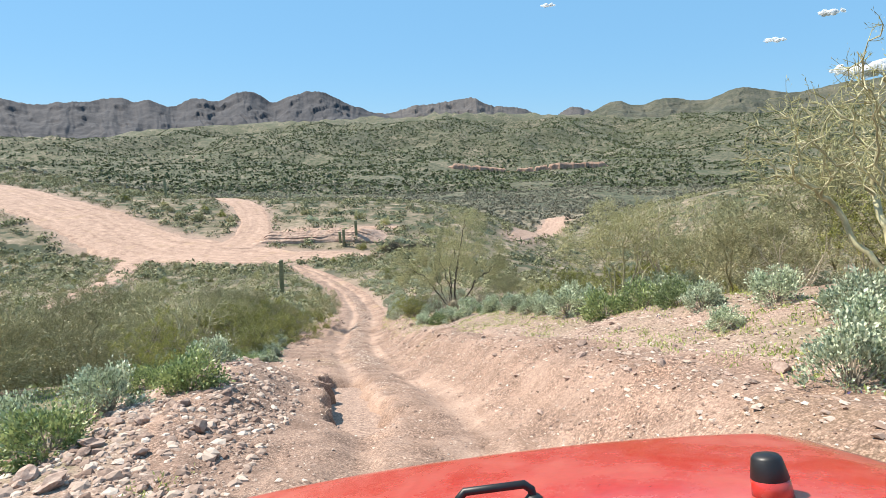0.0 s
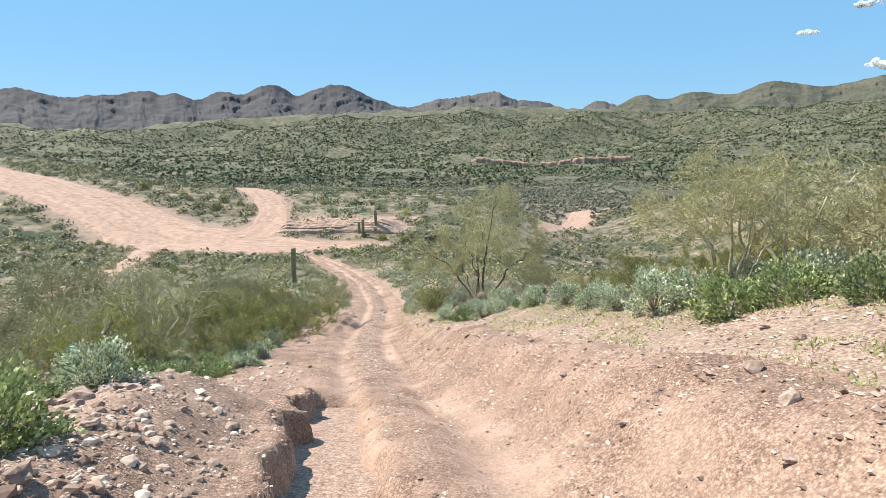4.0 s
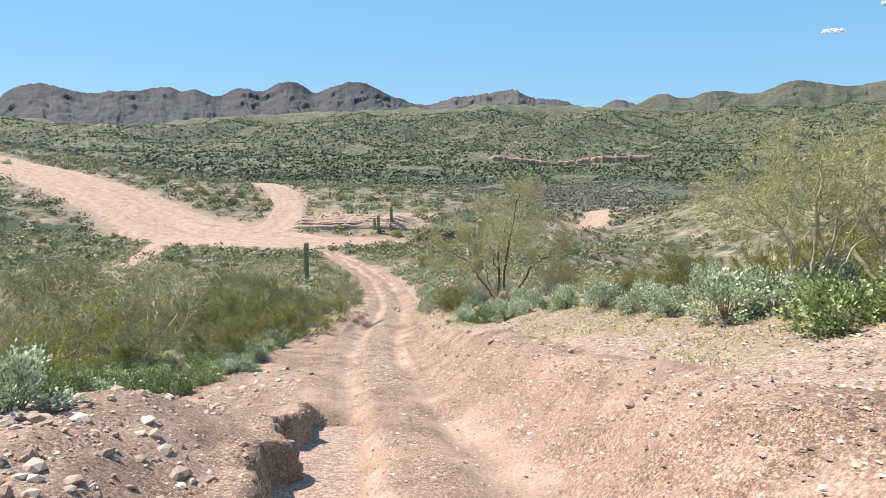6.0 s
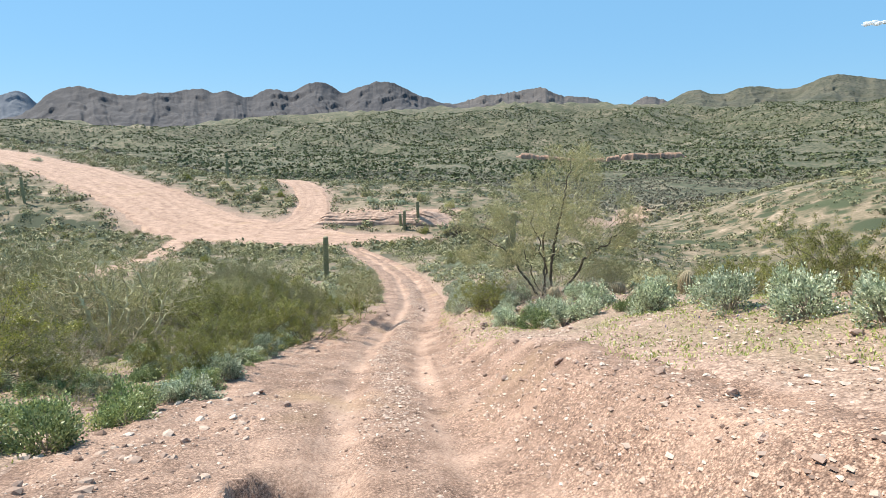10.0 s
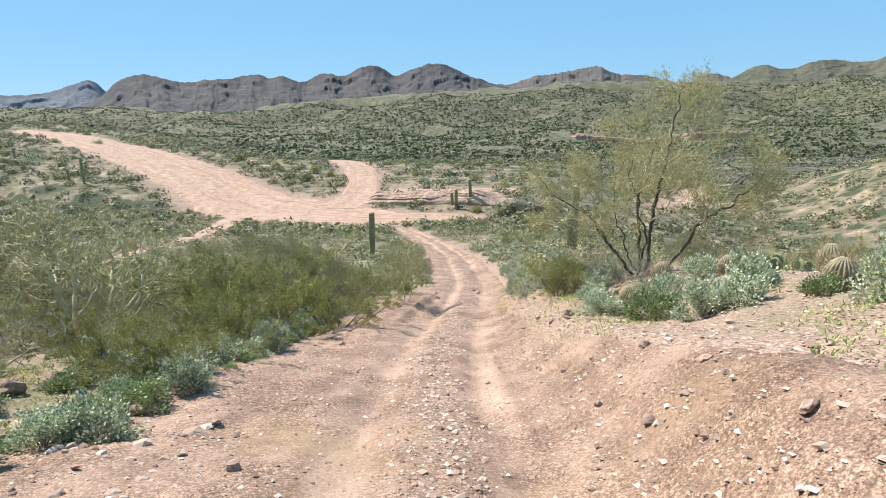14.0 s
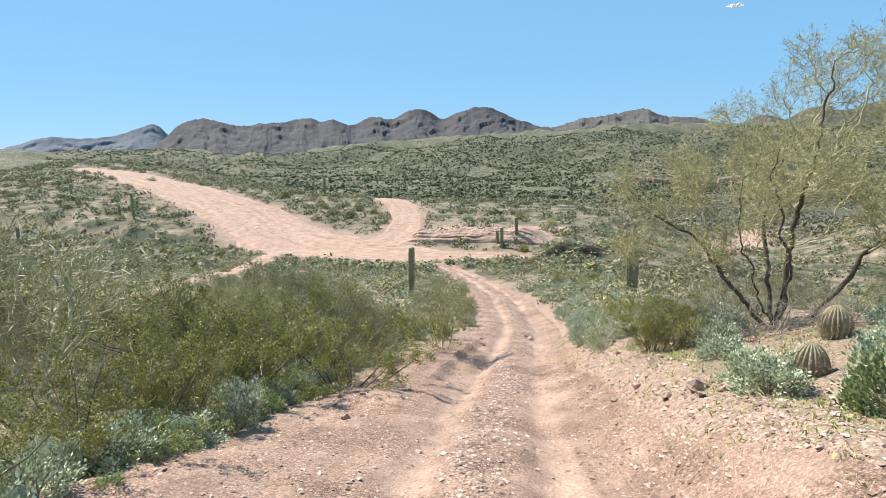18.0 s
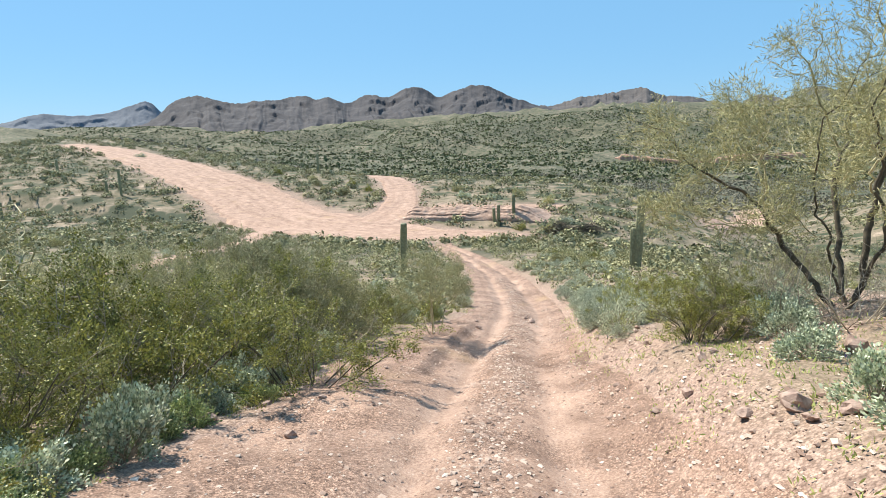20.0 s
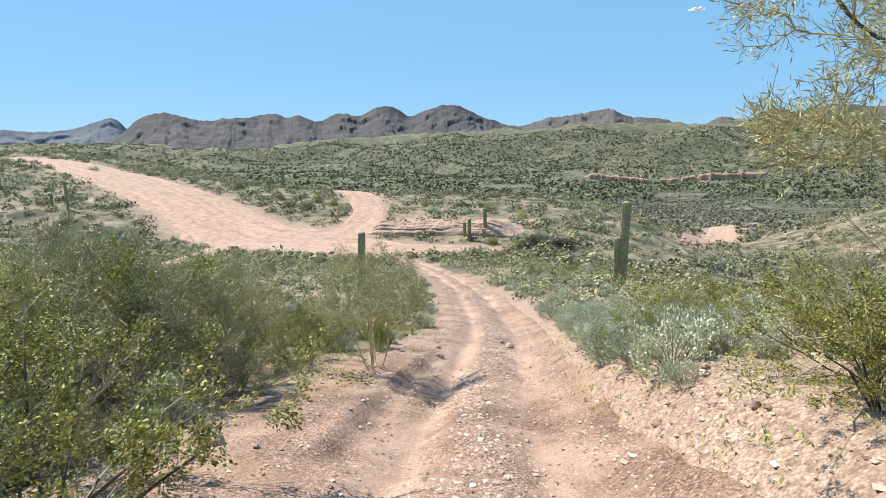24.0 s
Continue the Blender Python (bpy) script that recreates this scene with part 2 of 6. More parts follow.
def height(x, y, fine=True):
    x, y = np.asarray(x, float), np.asarray(y, float)
    r = np.hypot(x + 2, y - 10)
    prof = np.where(y < 120, y, np.hypot(x * 0.75, np.maximum(y, 0)))
    near = 1 - smooth(60, 130, y)
    z = TRAIL_Z(prof)
    dx = x - TRAIL_X(np.minimum(y, 104))
    right, left = np.maximum(dx, 0), np.maximum(-dx, 0)
    # the bank on the uphill side, and the slope falling off on the other
    bank = 1.15 * smooth(1.3, 3.2, right) + 0.9 * smooth(3.0, 7, right) + 0.5 * smooth(6, 10, right) * (1 - smooth(14, 24, y)) - 5.5 * smooth(14, 44, right)
    bank *= 1 - 0.5 * smooth(30, 46, y)
    drop = 0.75 * smooth(1.5, 3.4, left) * smooth(-4, 5.5, y) * (1 - smooth(7, 11, y)) * (1 - 0.4 * smooth(4, 5.2, left)) - 0.1 * smooth(3, 5, left) - 3.0 * smooth(6.0, 24, left) * (1 - smooth(25, 70, y))
    z = z + near * (bank + drop) - 0.03 * near
    # hill that carries the graded road on the one side, draw and facing slope on the other
    z = z + 29.0 * np.exp(-(((x + 235) / 105) ** 2 + ((y - 240) / 90) ** 2)) + 1.5 * smooth(-60, -170, x) * smooth(60, 130, y) * (1 - smooth(400, 700, r))
    z = z + 1.2 * smooth(125.5, 130, y + 0.25 * (x + 25)) * smooth(-42, -34, x) * (1 - smooth(-8, 4, x)) * (1 - smooth(142, 165, y))
    z = z - 14.0 * np.exp(-(((x - 45) / 31) ** 2 + ((y - 190) / 95) ** 2)) + 10.0 * smooth(50, 150, x) * smooth(20, 90, y) * (1 - smooth(250, 500, r))
    # broken ground and foothills
    z = z + (vnoise(x / 70, y / 70, 4, 0.5, 1) - 0.5) * 9 * smooth(150, 420, r) * (1 - smooth(400, 900, r) * 0.3)
    z = z + RISE(r) * REACH(np.degrees(np.arctan2(-x, np.maximum(y, 1.0))))
    z = z + (0.5 - np.abs(vnoise(x / 380, y / 380, 5, 0.52, 2) - 0.5) * 4) * 50 * smooth(700, 1500, r)
    z = z + (vnoise(x / 90, y / 90, 4, 0.5, 17) - 0.5) * 9 * smooth(320, 900, r)
    if fine:
        z = z + (vnoise(x / 3.1, y / 3.1, 4, 0.55, 3) - 0.5) * 0.45 * smooth(1.8, 4.0, np.abs(dx)) * (1 - smooth(80, 200, r))
        z = z + (vnoise(x / 0.55, y / 0.55, 3, 0.6, 4) - 0.5) * 0.10 * (1 - smooth(40, 90, r))
    return z


def zat(x, y):
    return float(height(x, y))


def mesh_np(name, verts, faces, mat, smooth_shade=True, attrs=()):
    """A mesh from arrays: faces is (n, 3) or (n, 4)."""
    verts, faces = np.asarray(verts, np.float32), np.asarray(faces, np.int32)
    me = bpy.data.meshes.new(name)
    n, k = faces.shape
    me.vertices.add(len(verts))
    me.vertices.foreach_set("co", verts.ravel())
    me.loops.add(n * k)
    me.loops.foreach_set("vertex_index", faces.ravel())
    me.polygons.add(n)
    me.polygons.foreach_set("loop_start", np.arange(0, n * k, k, dtype=np.int32))
    me.polygons.foreach_set("loop_total", np.full(n, k, np.int32))
    me.polygons.foreach_set("use_smooth", np.full(n, smooth_shade))
    for an, values in attrs:
        me.attributes.new(an, "FLOAT", "POINT").data.foreach_set("value", np.asarray(values, np.float32).ravel())
    me.materials.append(mat)
    me.update(calc_edges=True)
    return me


def grid_faces(nx, ny):
    i = np.arange(nx - 1)[None, :] + nx * np.arange(ny - 1)[:, None]
    return np.stack([i, i + 1, i + nx + 1, i + nx], -1).reshape(-1, 4)


def spread(lo, hi, step, end, growth):
    """Even steps between lo and hi, then ever wider ones out to the end on both sides (end: low, high)."""
    mid = list(np.arange(lo, hi + step / 2, step))
    for sign, stop, g in ((-1, end[0], growth[0]), (1, end[1], growth[1])):
        p, s, side = (mid[0] if sign < 0 else mid[-1]), step, []
        while abs(p) < abs(stop):
            s *= g
            p += sign * s
            side.append(p)
        mid = side[::-1] + mid if sign < 0 else mid + side
    return np.array(mid)


# graded roads: centre lines in plan, half widths
def line_points(pts, step):
    """Even points along a rounded line."""
    pts = np.array(pts, float)
    for _ in range(3):
        q = np.empty((2 * len(pts), pts.shape[1]))
        q[0], q[-1] = pts[0], pts[-1]
        q[1:-1:2], q[2:-1:2] = pts[:-1] * 0.75 + pts[1:] * 0.25, pts[:-1] * 0.25 + pts[1:] * 0.75
        pts = q
    d = np.r_[0, np.cumsum(np.hypot(*np.diff(pts[:, :2], axis=0).T))]
    s = np.linspace(0, d[-1], max(3, int(d[-1] / step)))
    return np.stack([np.interp(s, d, pts[:, k]) for k in range(pts.shape[1])], 1)


ROADS = [
    [(-196, 197, 2.5), (-186, 192, 6), (-160, 183, 9), (-135, 171, 10), (-112, 158, 10), (-90, 145, 10), (-73, 130, 11), (-58, 121, 11), (-45, 117, 10), (-33, 115, 8), (-24, 117, 5), (-16, 118, 2)],
    [(-46, 124, 5), (-46, 142, 4.2), (-54, 163, 4.2), (-63, 180, 4.6), (-80, 205, 4.6)],
    [(-44, 138, 1.4), (-30, 138, 1.6), (-17, 141, 1.6), (-8, 143, 1.0)],
    [(21, 158, 1.5), (24, 168, 3.0), (32, 195, 4), (50, 255, 6), (60, 300, 5)],
    [(-62, 114, 3), (-57, 98, 1.6), (-49, 79, 1.5), (-44, 66, 1.5), (-42, 56, 1.2)],
]
ROAD_LINES = [line_points(r, 2.0) for r in ROADS]


def road_depth(x, y):
    """How far inside a graded road a place lies (negative: outside), in metres."""
    best = np.full(np.shape(x), -1e3)
    for line in ROAD_LINES:
        for px, py, w in line[::3]:
            best = np.maximum(best, w - np.hypot(x - px, y - py))
    return best


GRID = []


def ground_z(x, y):
    """Height of the ground sheet itself, between its grid points."""
    xs, ys, Z = GRID
    i = np.clip(np.searchsorted(xs, x) - 1, 0, len(xs) - 2)
    j = np.clip(np.searchsorted(ys, y) - 1, 0, len(ys) - 2)
    u, v = (x - xs[i]) / (xs[i + 1] - xs[i]), (y - ys[j]) / (ys[j + 1] - ys[j])
    return (Z[j, i] * (1 - u) + Z[j, i + 1] * u) * (1 - v) + (Z[j + 1, i] * (1 - u) + Z[j + 1, i + 1] * u) * v


def build_ground():
    xs = spread(-14, 10, 0.25, (-6500, 6500), (1.042, 1.042))
    ys = spread(-12, 50, 0.25, (-600, 6500), (1.15, 1.036))
    X, Y = np.meshgrid(xs, ys)
    Z = height(X, Y)
    D = X - TRAIL_X(np.minimum(Y, 104))
    wl, wr = trail_width(Y)
    Z = Z - 0.4 * smooth(0.25, 0.7, np.minimum(D + wl, wr - D)) * (Y > -13.5) * (Y < 103)
    sel = (Y > 60) & (Y < 520) & (np.abs(X) < 520)
    depth = np.full(X.shape, -1e3)
    depth[sel] = road_depth(X[sel], Y[sel])
    Z = Z - 0.7 * smooth(1.0, 3.0, depth)
    GRID.extend((xs, ys, Z))
    r = np.hypot(X, Y)
    far = smooth(45, 110, r) * (1 - 0.85 * smooth(-5, -1, depth + 3 * (vnoise(X / 5, Y / 5, 3, 0.5, 19) - 0.5)))
    hills = smooth(260, 520, r)
    herbs = smooth(-0.3, 1.2, np.maximum(-D - wl, D - wr)) * np.where(D < 0, 1.0, 0.5)
    me = mesh_np("ground", np.stack([X, Y, Z], -1).reshape(-1, 3), grid_faces(len(xs), len(ys)), M_GROUND, True, [("far", far), ("herbs", herbs * smooth(-1, -5, depth)), ("hills", hills)])
    return tagged(new("ground", me), "pink-tan desert ground with gravel, low herbs and far scrub slopes", "ground", kind="structure")


def trail_width(y):
    """How far the bare track reaches on either side of its middle."""
    left = 2.6 + 1.9 * smooth(-2, 4, y) * (1 - smooth(17, 30, y)) + 0.9 * smooth(24, 28, y) * (1 - smooth(32, 40, y))
    right = 2.3 + 1.6 * (1 - smooth(12, 24, y)) - 0.2 * smooth(24, 30, y)
    return left, right


def rut(d, c, w):
    return np.exp(-((d - c) / w) ** 2)


def track_surface(X, Y, D, U):
    """The track's worn surface: ruts, a washed-out gully beside the wheel track, a shelf cut by wheels on the lower bend."""
    Z = height(X, Y)
    core = smooth(1.0, 0.8, np.abs(U))
    wob = (vnoise(Y / 5, Y * 0, 2, 0.5, 14) - 0.5) * 0.5
    Z = Z - core * (0.15 * rut(D, -0.85 + wob, 0.33) + 0.15 * rut(D, 0.85 + wob, 0.36) - 0.03)
    Z = Z + core * ((vnoise(X / 1.3, Y / 1.9, 4, 0.55, 6) - 0.5) * 0.22 + (vnoise(X / 0.3, Y / 0.3, 3, 0.6, 8) - 0.5) * 0.08)
    gx = TRAIL_X(Y) - 1.15 + (vnoise(Y / 1.1, Y * 0, 3, 0.5, 9) - 0.5) * 1.0 + (vnoise(X / 0.25, Y / 0.3, 2, 0.5, 10) - 0.5) * 0.16
    g = smooth(2.6, 5.0, Y) * (1 - smooth(10.4, 11.6, Y))
    Z = Z - g * (1.15 * smooth(-0.45, -0.25, X - gx) * smooth(0.95, 0.1, X - gx) - 0.14 * smooth(-1.0, -0.45, X - gx) * smooth(-0.3, -0.4, X - gx))
    Z = Z - 0.22 * smooth(27, 29, Y) * (1 - smooth(36, 40, Y)) * smooth(-1.75, -1.35, D + wob) * smooth(0.2, -0.6, D)
    return Z - 0.07 * smooth(0.9, 1.0, np.abs(U))


def track_heights(x, y):
    """Heights on the track where it lies, on the ground elsewhere."""
    x, y = np.asarray(x, float), np.asarray(y, float)
    d = x - TRAIL_X(np.minimum(y, 104))
    wl, wr = trail_width(y)
    u = np.where(d < 0, d / wl, d / wr)
    return np.where(np.abs(u) < 0.97, track_surface(x, y, d, u), height(x, y))


def ztrack(x, y):
    return float(track_heights(x, y))


def build_trail():
    ys = np.r_[np.arange(-14, 34, 0.11), np.arange(34, 106, 0.3)]
    us = np.linspace(-1, 1, 75)
    Y, U = np.meshgrid(ys, us, indexing="ij")
    wl, wr = trail_width(Y)
    edge = 0.9 + 0.25 * vnoise(Y / 1.7, np.sign(U) * 3, 4, 0.6, 5)
    D = np.where(U < 0, U * wl, U * wr) * edge
    X = D + TRAIL_X(np.minimum(Y, 104))
    Z = track_surface(X, Y, D, U)
    wob = (vnoise(Y / 5, Y * 0, 2, 0.5, 14) - 0.5) * 0.5
    worn = 0.85 * np.maximum(rut(D, -0.85 + wob, 0.42), rut(D, 0.9 + wob, 0.45)) * smooth(0.25, 0.5, vnoise(D / 0.8, Y / 2.5, 3, 0.5, 88))
    me = mesh_np("trail", np.stack([X, Y, Z], -1).reshape(-1, 3), grid_faces(len(us), len(ys)), M_TRAIL, True, [("across", D), ("along", Y), ("worn", worn)])
    return tagged(new("trail", me), "steep rutted pink dirt trail with loose gravel and a washout", "trail", kind="structure")


def build_roads():
    out = []
    for k, line in enumerate(ROAD_LINES):
        d = np.gradient(line[:, :2], axis=0)
        d /= np.hypot(*d.T)[:, None]
        nrm = np.stack([-d[:, 1], d[:, 0]], 1)
        us = np.linspace(-1, 1, 17)
        wob = 1 + (vnoise(line[:, :1] / 7, line[:, 1:2] / 7 + np.sign(us)[None] * 9, 3, 0.5, 11) - 0.5) * 0.5
        P = line[:, None, :2] + nrm[:, None] * (us[None, :] * line[:, 2:3] * wob)[..., None]
        Z = height(P[..., 0], P[..., 1], False) + 0.10 + 0.03 * k - 0.35 * (np.abs(us) > 0.99)
        Z = Z + (vnoise(P[..., 0] / 2.0, P[..., 1] / 2.0, 3, 0.5, 12) - 0.5) * 0.2
        v = np.concatenate([P, Z[..., None]], -1).reshape(-1, 3)
        far_along = np.r_[0, np.cumsum(np.hypot(*np.diff(line[:, :2], axis=0).T))]
        me = mesh_np("road", v, grid_faces(len(us), len(line)), M_ROAD, True, [("across", (us[None] * line[:, 2:3]) * 0.35), ("along", np.repeat(far_along[:, None] * 0.4, 17, 1)), ("worn", np.full(Z.shape, 0.6))])
        out.append(tagged(new("road", me), "wide graded pink dirt road crossing the desert", "road", kind="structure"))
    return out


build_ground()
build_trail()
build_roads()

# ---- mountains ----
def rock_material(name, shade, slope, tint, scrub_dots=0.0):
    """Bare dark rock on the steep faces, scrub and scree on the gentler ones, dotted with shrubs where green."""
    m, nt, b, co = material(name, 0.95)
    rock = ramp(nt, noise_tex(nt, co, 0.02, 9.0, 0.7), [(0.35, shade), (0.65, tuple(2.2 * v for v in shade))])
    scree = ramp(nt, noise_tex(nt, co, 0.012, 9.0, 0.75), [(0.38, slope), (0.62, tint)])
    if scrub_dots:
        v = nt.nodes.new("ShaderNodeTexVoronoi")
        v.inputs["Scale"].default_value = scrub_dots
        nt.links.new(co, v.inputs["Vector"])
        scree = mixed(nt, "MIX", ramp(nt, v.outputs["Distance"], [(0.24, (1, 1, 1)), (0.40, (0, 0, 0))]), scree, (0.036, 0.045, 0.024))
    geo = nt.nodes.new("ShaderNodeNewGeometry")
    sep = nt.nodes.new("ShaderNodeSeparateXYZ")
    nt.links.new(geo.outputs["Normal"], sep.inputs[0])
    flat = ramp(nt, sep.outputs["Z"], [(0.34, (0, 0, 0)), (0.60, (1, 1, 1))])
    nt.links.new(mixed(nt, "MIX", flat, rock, scree), b.inputs["Base Color"])
    bump(nt, b, noise_tex(nt, co, 0.03, 9.0, 0.7), 0.7, 6.0)
    return m


def ridge(name, skyline, r0, r1, r2, mat, label, rough, seed, cliffs=0.0, jag=0.12):
    """A range that climbs from r0 to its crest at r1 and falls behind to r2; the crest's height follows the skyline (turn, rise in degrees)."""
    sk = knots(sorted(skyline))
    a0, a1 = min(a for a, _ in skyline), max(a for a, _ in skyline)
    az = np.arange(a0, a1, 0.07)
    u = np.r_[np.linspace(0, 1, 110), np.linspace(1, 2, 10)[1:]]
    A, U = np.meshgrid(az, u)
    R = np.where(U < 1, r0 + (r1 - r0) * U, r1 + (r2 - r1) * (U - 1)) + (vnoise(A / 3, A * 0, 3, 0.5, seed) - 0.5) * 0.25 * (r1 - r0) * smooth(0.2, 1, U) * (1 - smooth(1.0, 1.3, U))
    X, Y = -np.sin(np.radians(A)) * R, np.cos(np.radians(A)) * R
    crest = sk(A) + jag * smooth(0.7, 1.0, U) * ((vnoise(A * 1.6, A * 0, 5, 0.65, seed + 5) - 0.5) * 2.2 + 0.5 * (np.round(vnoise(A * 0.9, A * 0, 2, 0.5, seed + 6) * 5) / 5 - 0.5))
    top = R * np.tan(np.radians(crest))
    foot = height(X, Y, False) - 25
    s = np.where(U < 1, 0.55 * U + 0.45 * U ** 2.6, 1 - np.maximum(U - 1, 0) ** 1.2)
    # spurs and gullies that run down from the crest, wandering as they go
    wander = A * 0.62 + (vnoise(A / 2, U * 2.2, 3, 0.5, seed + 3) - 0.5) * 1.6
    spur = np.abs(vnoise(wander, U * 0.7, 4, 0.55, seed + 1) - 0.5) * 2
    lump = np.abs(vnoise(X / rough, Y / rough, 5, 0.55, seed + 4) - 0.5) * 2
    s = s - (0.03 + 0.24 * spur + 0.14 * lump) * np.sin(np.pi * np.clip(U, 0, 1)) ** 0.8 * 0.8
    # broken walls of rock below the crest, here and there
    for k, (mid, tall, thin) in enumerate(((0.62, 0.15, 0.02), (0.80, 0.13, 0.018), (0.45, 0.07, 0.015))):
        here = smooth(0.48, 0.66, vnoise(A * 0.9, U * 2.5, 4, 0.6, seed + 7 + k)) * cliffs
        at = mid + 0.34 * (vnoise(A * 0.8, U * 1.5, 4, 0.6, seed + 11 + k) - 0.5)
        s = s + here * tall * (smooth(0.0, thin, s - at) - np.clip((s - at) / 0.3 + 0.5, 0, 1)) * (1 - smooth(0.97, 1.0, U))
    crag = (vnoise(X / 60, Y / 60, 5, 0.62, seed + 2) - 0.5) * 44
    Z = foot + (top - foot) * s + crag * np.clip(U, 0, 1) ** 2 * (0.15 + 0.3 * cliffs)
    me = mesh_np(name, np.stack([X, Y, Z], -1).reshape(-1, 3), grid_faces(len(az), len(u)), mat, True)
    return tagged(new(name, me), label, "mountain", kind="structure")


# dark rock, its colours shifted slightly blue to stand in for distance haze
M_DARK = rock_material("hazed_dark_volcanic_rock", (0.021, 0.019, 0.025), (0.040, 0.039, 0.044), (0.074, 0.070, 0.075))
M_RED = rock_material("brown_rock", (0.036, 0.030, 0.035), (0.058, 0.055, 0.056), (0.108, 0.095, 0.090))
M_HILL = rock_material("scrub_hill_rock", (0.042, 0.038, 0.032), (0.052, 0.056, 0.036), (0.115, 0.105, 0.073), 0.09)
# the farthest range has its blue air haze painted into all three rock tones
M_BLUE = rock_material("far_haze_tinted_rock", (0.065, 0.08, 0.108), (0.09, 0.108, 0.138), (0.125, 0.143, 0.17))

ridge("mountain_far", [(64, 1.2), (56, 1.35), (51.9, 1.6), (48.7, 2.45), (46.6, 2.3), (44.1, 2.6), (42.4, 3.15), (40.7, 3.3), (40.2, 2.7), (38, 2.2), (30, 1.8)], 4600, 5600, 6200, M_BLUE, "far mesa range with blue-grey haze in its colour", 500, 21, 0.6, 0.08)
ridge("mountain_red", [(10, 1.6), (6, 2.75), (5, 2.83), (2.3, 3.48), (-0.4, 3.7), (-2.5, 4.03), (-4.6, 3.37), (-7.3, 3.07), (-10.7, 2.22), (-11.3, 2.75), (-12.7, 2.99), (-13.7, 2.66), (-16, 2.3), (-20, 1.8)], 3000, 4300, 5000, M_RED, "brown craggy mountain with a saddle beside it", 260, 31, 0.8, 0.20)
ridge("mountain_dark", [(46, 1.0), (40.3, 2.4), (39.3, 3.3), (37.4, 3.98), (35.8, 3.7), (34, 3.34), (32.4, 3.55), (30.5, 3.68), (27.8, 3.96), (27.2, 3.7), (25.9, 3.86), (24.2, 3.32), (22.4, 4.06), (20.3, 3.84), (18.6, 4.59), (16.9, 4.51), (16, 3.88), (13.7, 4.44), (11.2, 4.7), (9.1, 3.78), (6, 2.74), (2, 1.6)], 2500, 3600, 4300, M_DARK, "dark rugged volcanic range with cliff bands", 230, 41, 0.6)
ridge("mountain_green", [(-10, 1.3), (-13.7, 2.5), (-16, 3.45), (-17.9, 3.04), (-20.3, 3.6), (-23.5, 3.33), (-26.1, 4.24), (-28.6, 3.85), (-30.2, 3.69), (-32.4, 4.05), (-35.2, 4.43), (-42, 5.0), (-52, 4.2), (-62, 3.0)], 1900, 2700, 3400, M_HILL, "rounded green-brown scrub hills", 260, 51, 0.45, 0.07)


# ---- eroded red bank across the valley floor ----
def eroded_bank():
    """A low cliff of red earth cut by the wash: ragged top, fluted face."""
    t = np.linspace(0, 1, 260)
    u = np.linspace(0, 1, 9)
    T, U = np.meshgrid(t, u)
    x0 = 10 + 262 * T
    gap = smooth(0.38, 0.55, vnoise(T * 17, T * 0, 4, 0.65, 77)) * smooth(0, 0.04, T) * smooth(1, 0.96, T)
    tall = (1.5 + 16.0 * vnoise(T * 6, T * 0, 4, 0.6, 78) * (0.55 + 0.45 * smooth(0.55, 0.75, T))) * gap
    Y = 984 - 13 * T + 14 * (vnoise(T * 12, T * 0, 4, 0.6, 79) - 0.5) + (U - 0.5) * 7 + 3.0 * (vnoise(T * 60, U * 3, 3, 0.6, 80) - 0.5)
    Z = ground_z(x0, Y) + 1.0 + tall * np.sin(np.pi * np.clip(U, 0, 1)) ** 0.4 - 3.0 * ((U == 0) | (U == 1))
    m = grained("red_earth", (0.30, 0.165, 0.11), (0.52, 0.34, 0.25), 0.3, 0.95, bumpy=0.6, dist=1.0)
    me = mesh_np("eroded_bank", np.stack([x0, Y, Z], -1).reshape(-1, 3), grid_faces(260, 9), m, False)
    return tagged(new("eroded_bank", me), "eroded red earth bank cut along the wash", "bank", kind="structure")


eroded_bank()


def cut_bank():
    """The ledged edge of a terrace beside the road junction: thin beds of pink earth, worn back unevenly."""
    T, U = np.meshgrid(np.linspace(0, 1, 150), np.linspace(0, 1, 30))
    x0, y0 = -43.5 + 31.0 * T, 129.4 - 2.6 * T
    tall = 2.7 * smooth(0, 0.12, T) * smooth(1.0, 0.8, T) * (0.75 + 0.5 * vnoise(T * 9, T * 0, 3, 0.5, 91))
    rise = np.minimum(U / 0.8, 1.0)
    bed = vnoise(T * 3, rise * 7, 2, 0.5, 92) - 0.5
    back = 2.4 * rise ** 1.3 + 1.0 * bed * np.sin(np.pi * rise) + 1.4 * (vnoise(T * 14, rise * 2, 3, 0.55, 93) - 0.5) * rise + 9.0 * np.maximum(U - 0.8, 0) / 0.2
    X, Y = x0 + 0.25 * back, y0 + back
    low = height(x0, y0, False) - 0.3
    Z = low + 0.3 + tall * rise ** 0.8 + 0.12 * (vnoise(T * 60, U * 6, 2, 0.5, 94) - 0.5) - 0.6 * np.maximum(U - 0.8, 0) / 0.2 * tall - 0.6 * (U == 0)
    me = mesh_np("cut_bank", np.stack([X, Y, Z], -1).reshape(-1, 3), grid_faces(150, 30), grained("bedded_pink_earth", (0.30, 0.195, 0.148), (0.54, 0.39, 0.31), 1.6, 0.95, bumpy=0.6, dist=0.15, second=0.3), False)
    return tagged(new("cut_bank", me), "low ledged bank of pink earth beside the road junction", "bank", kind="structure")


cut_bank()

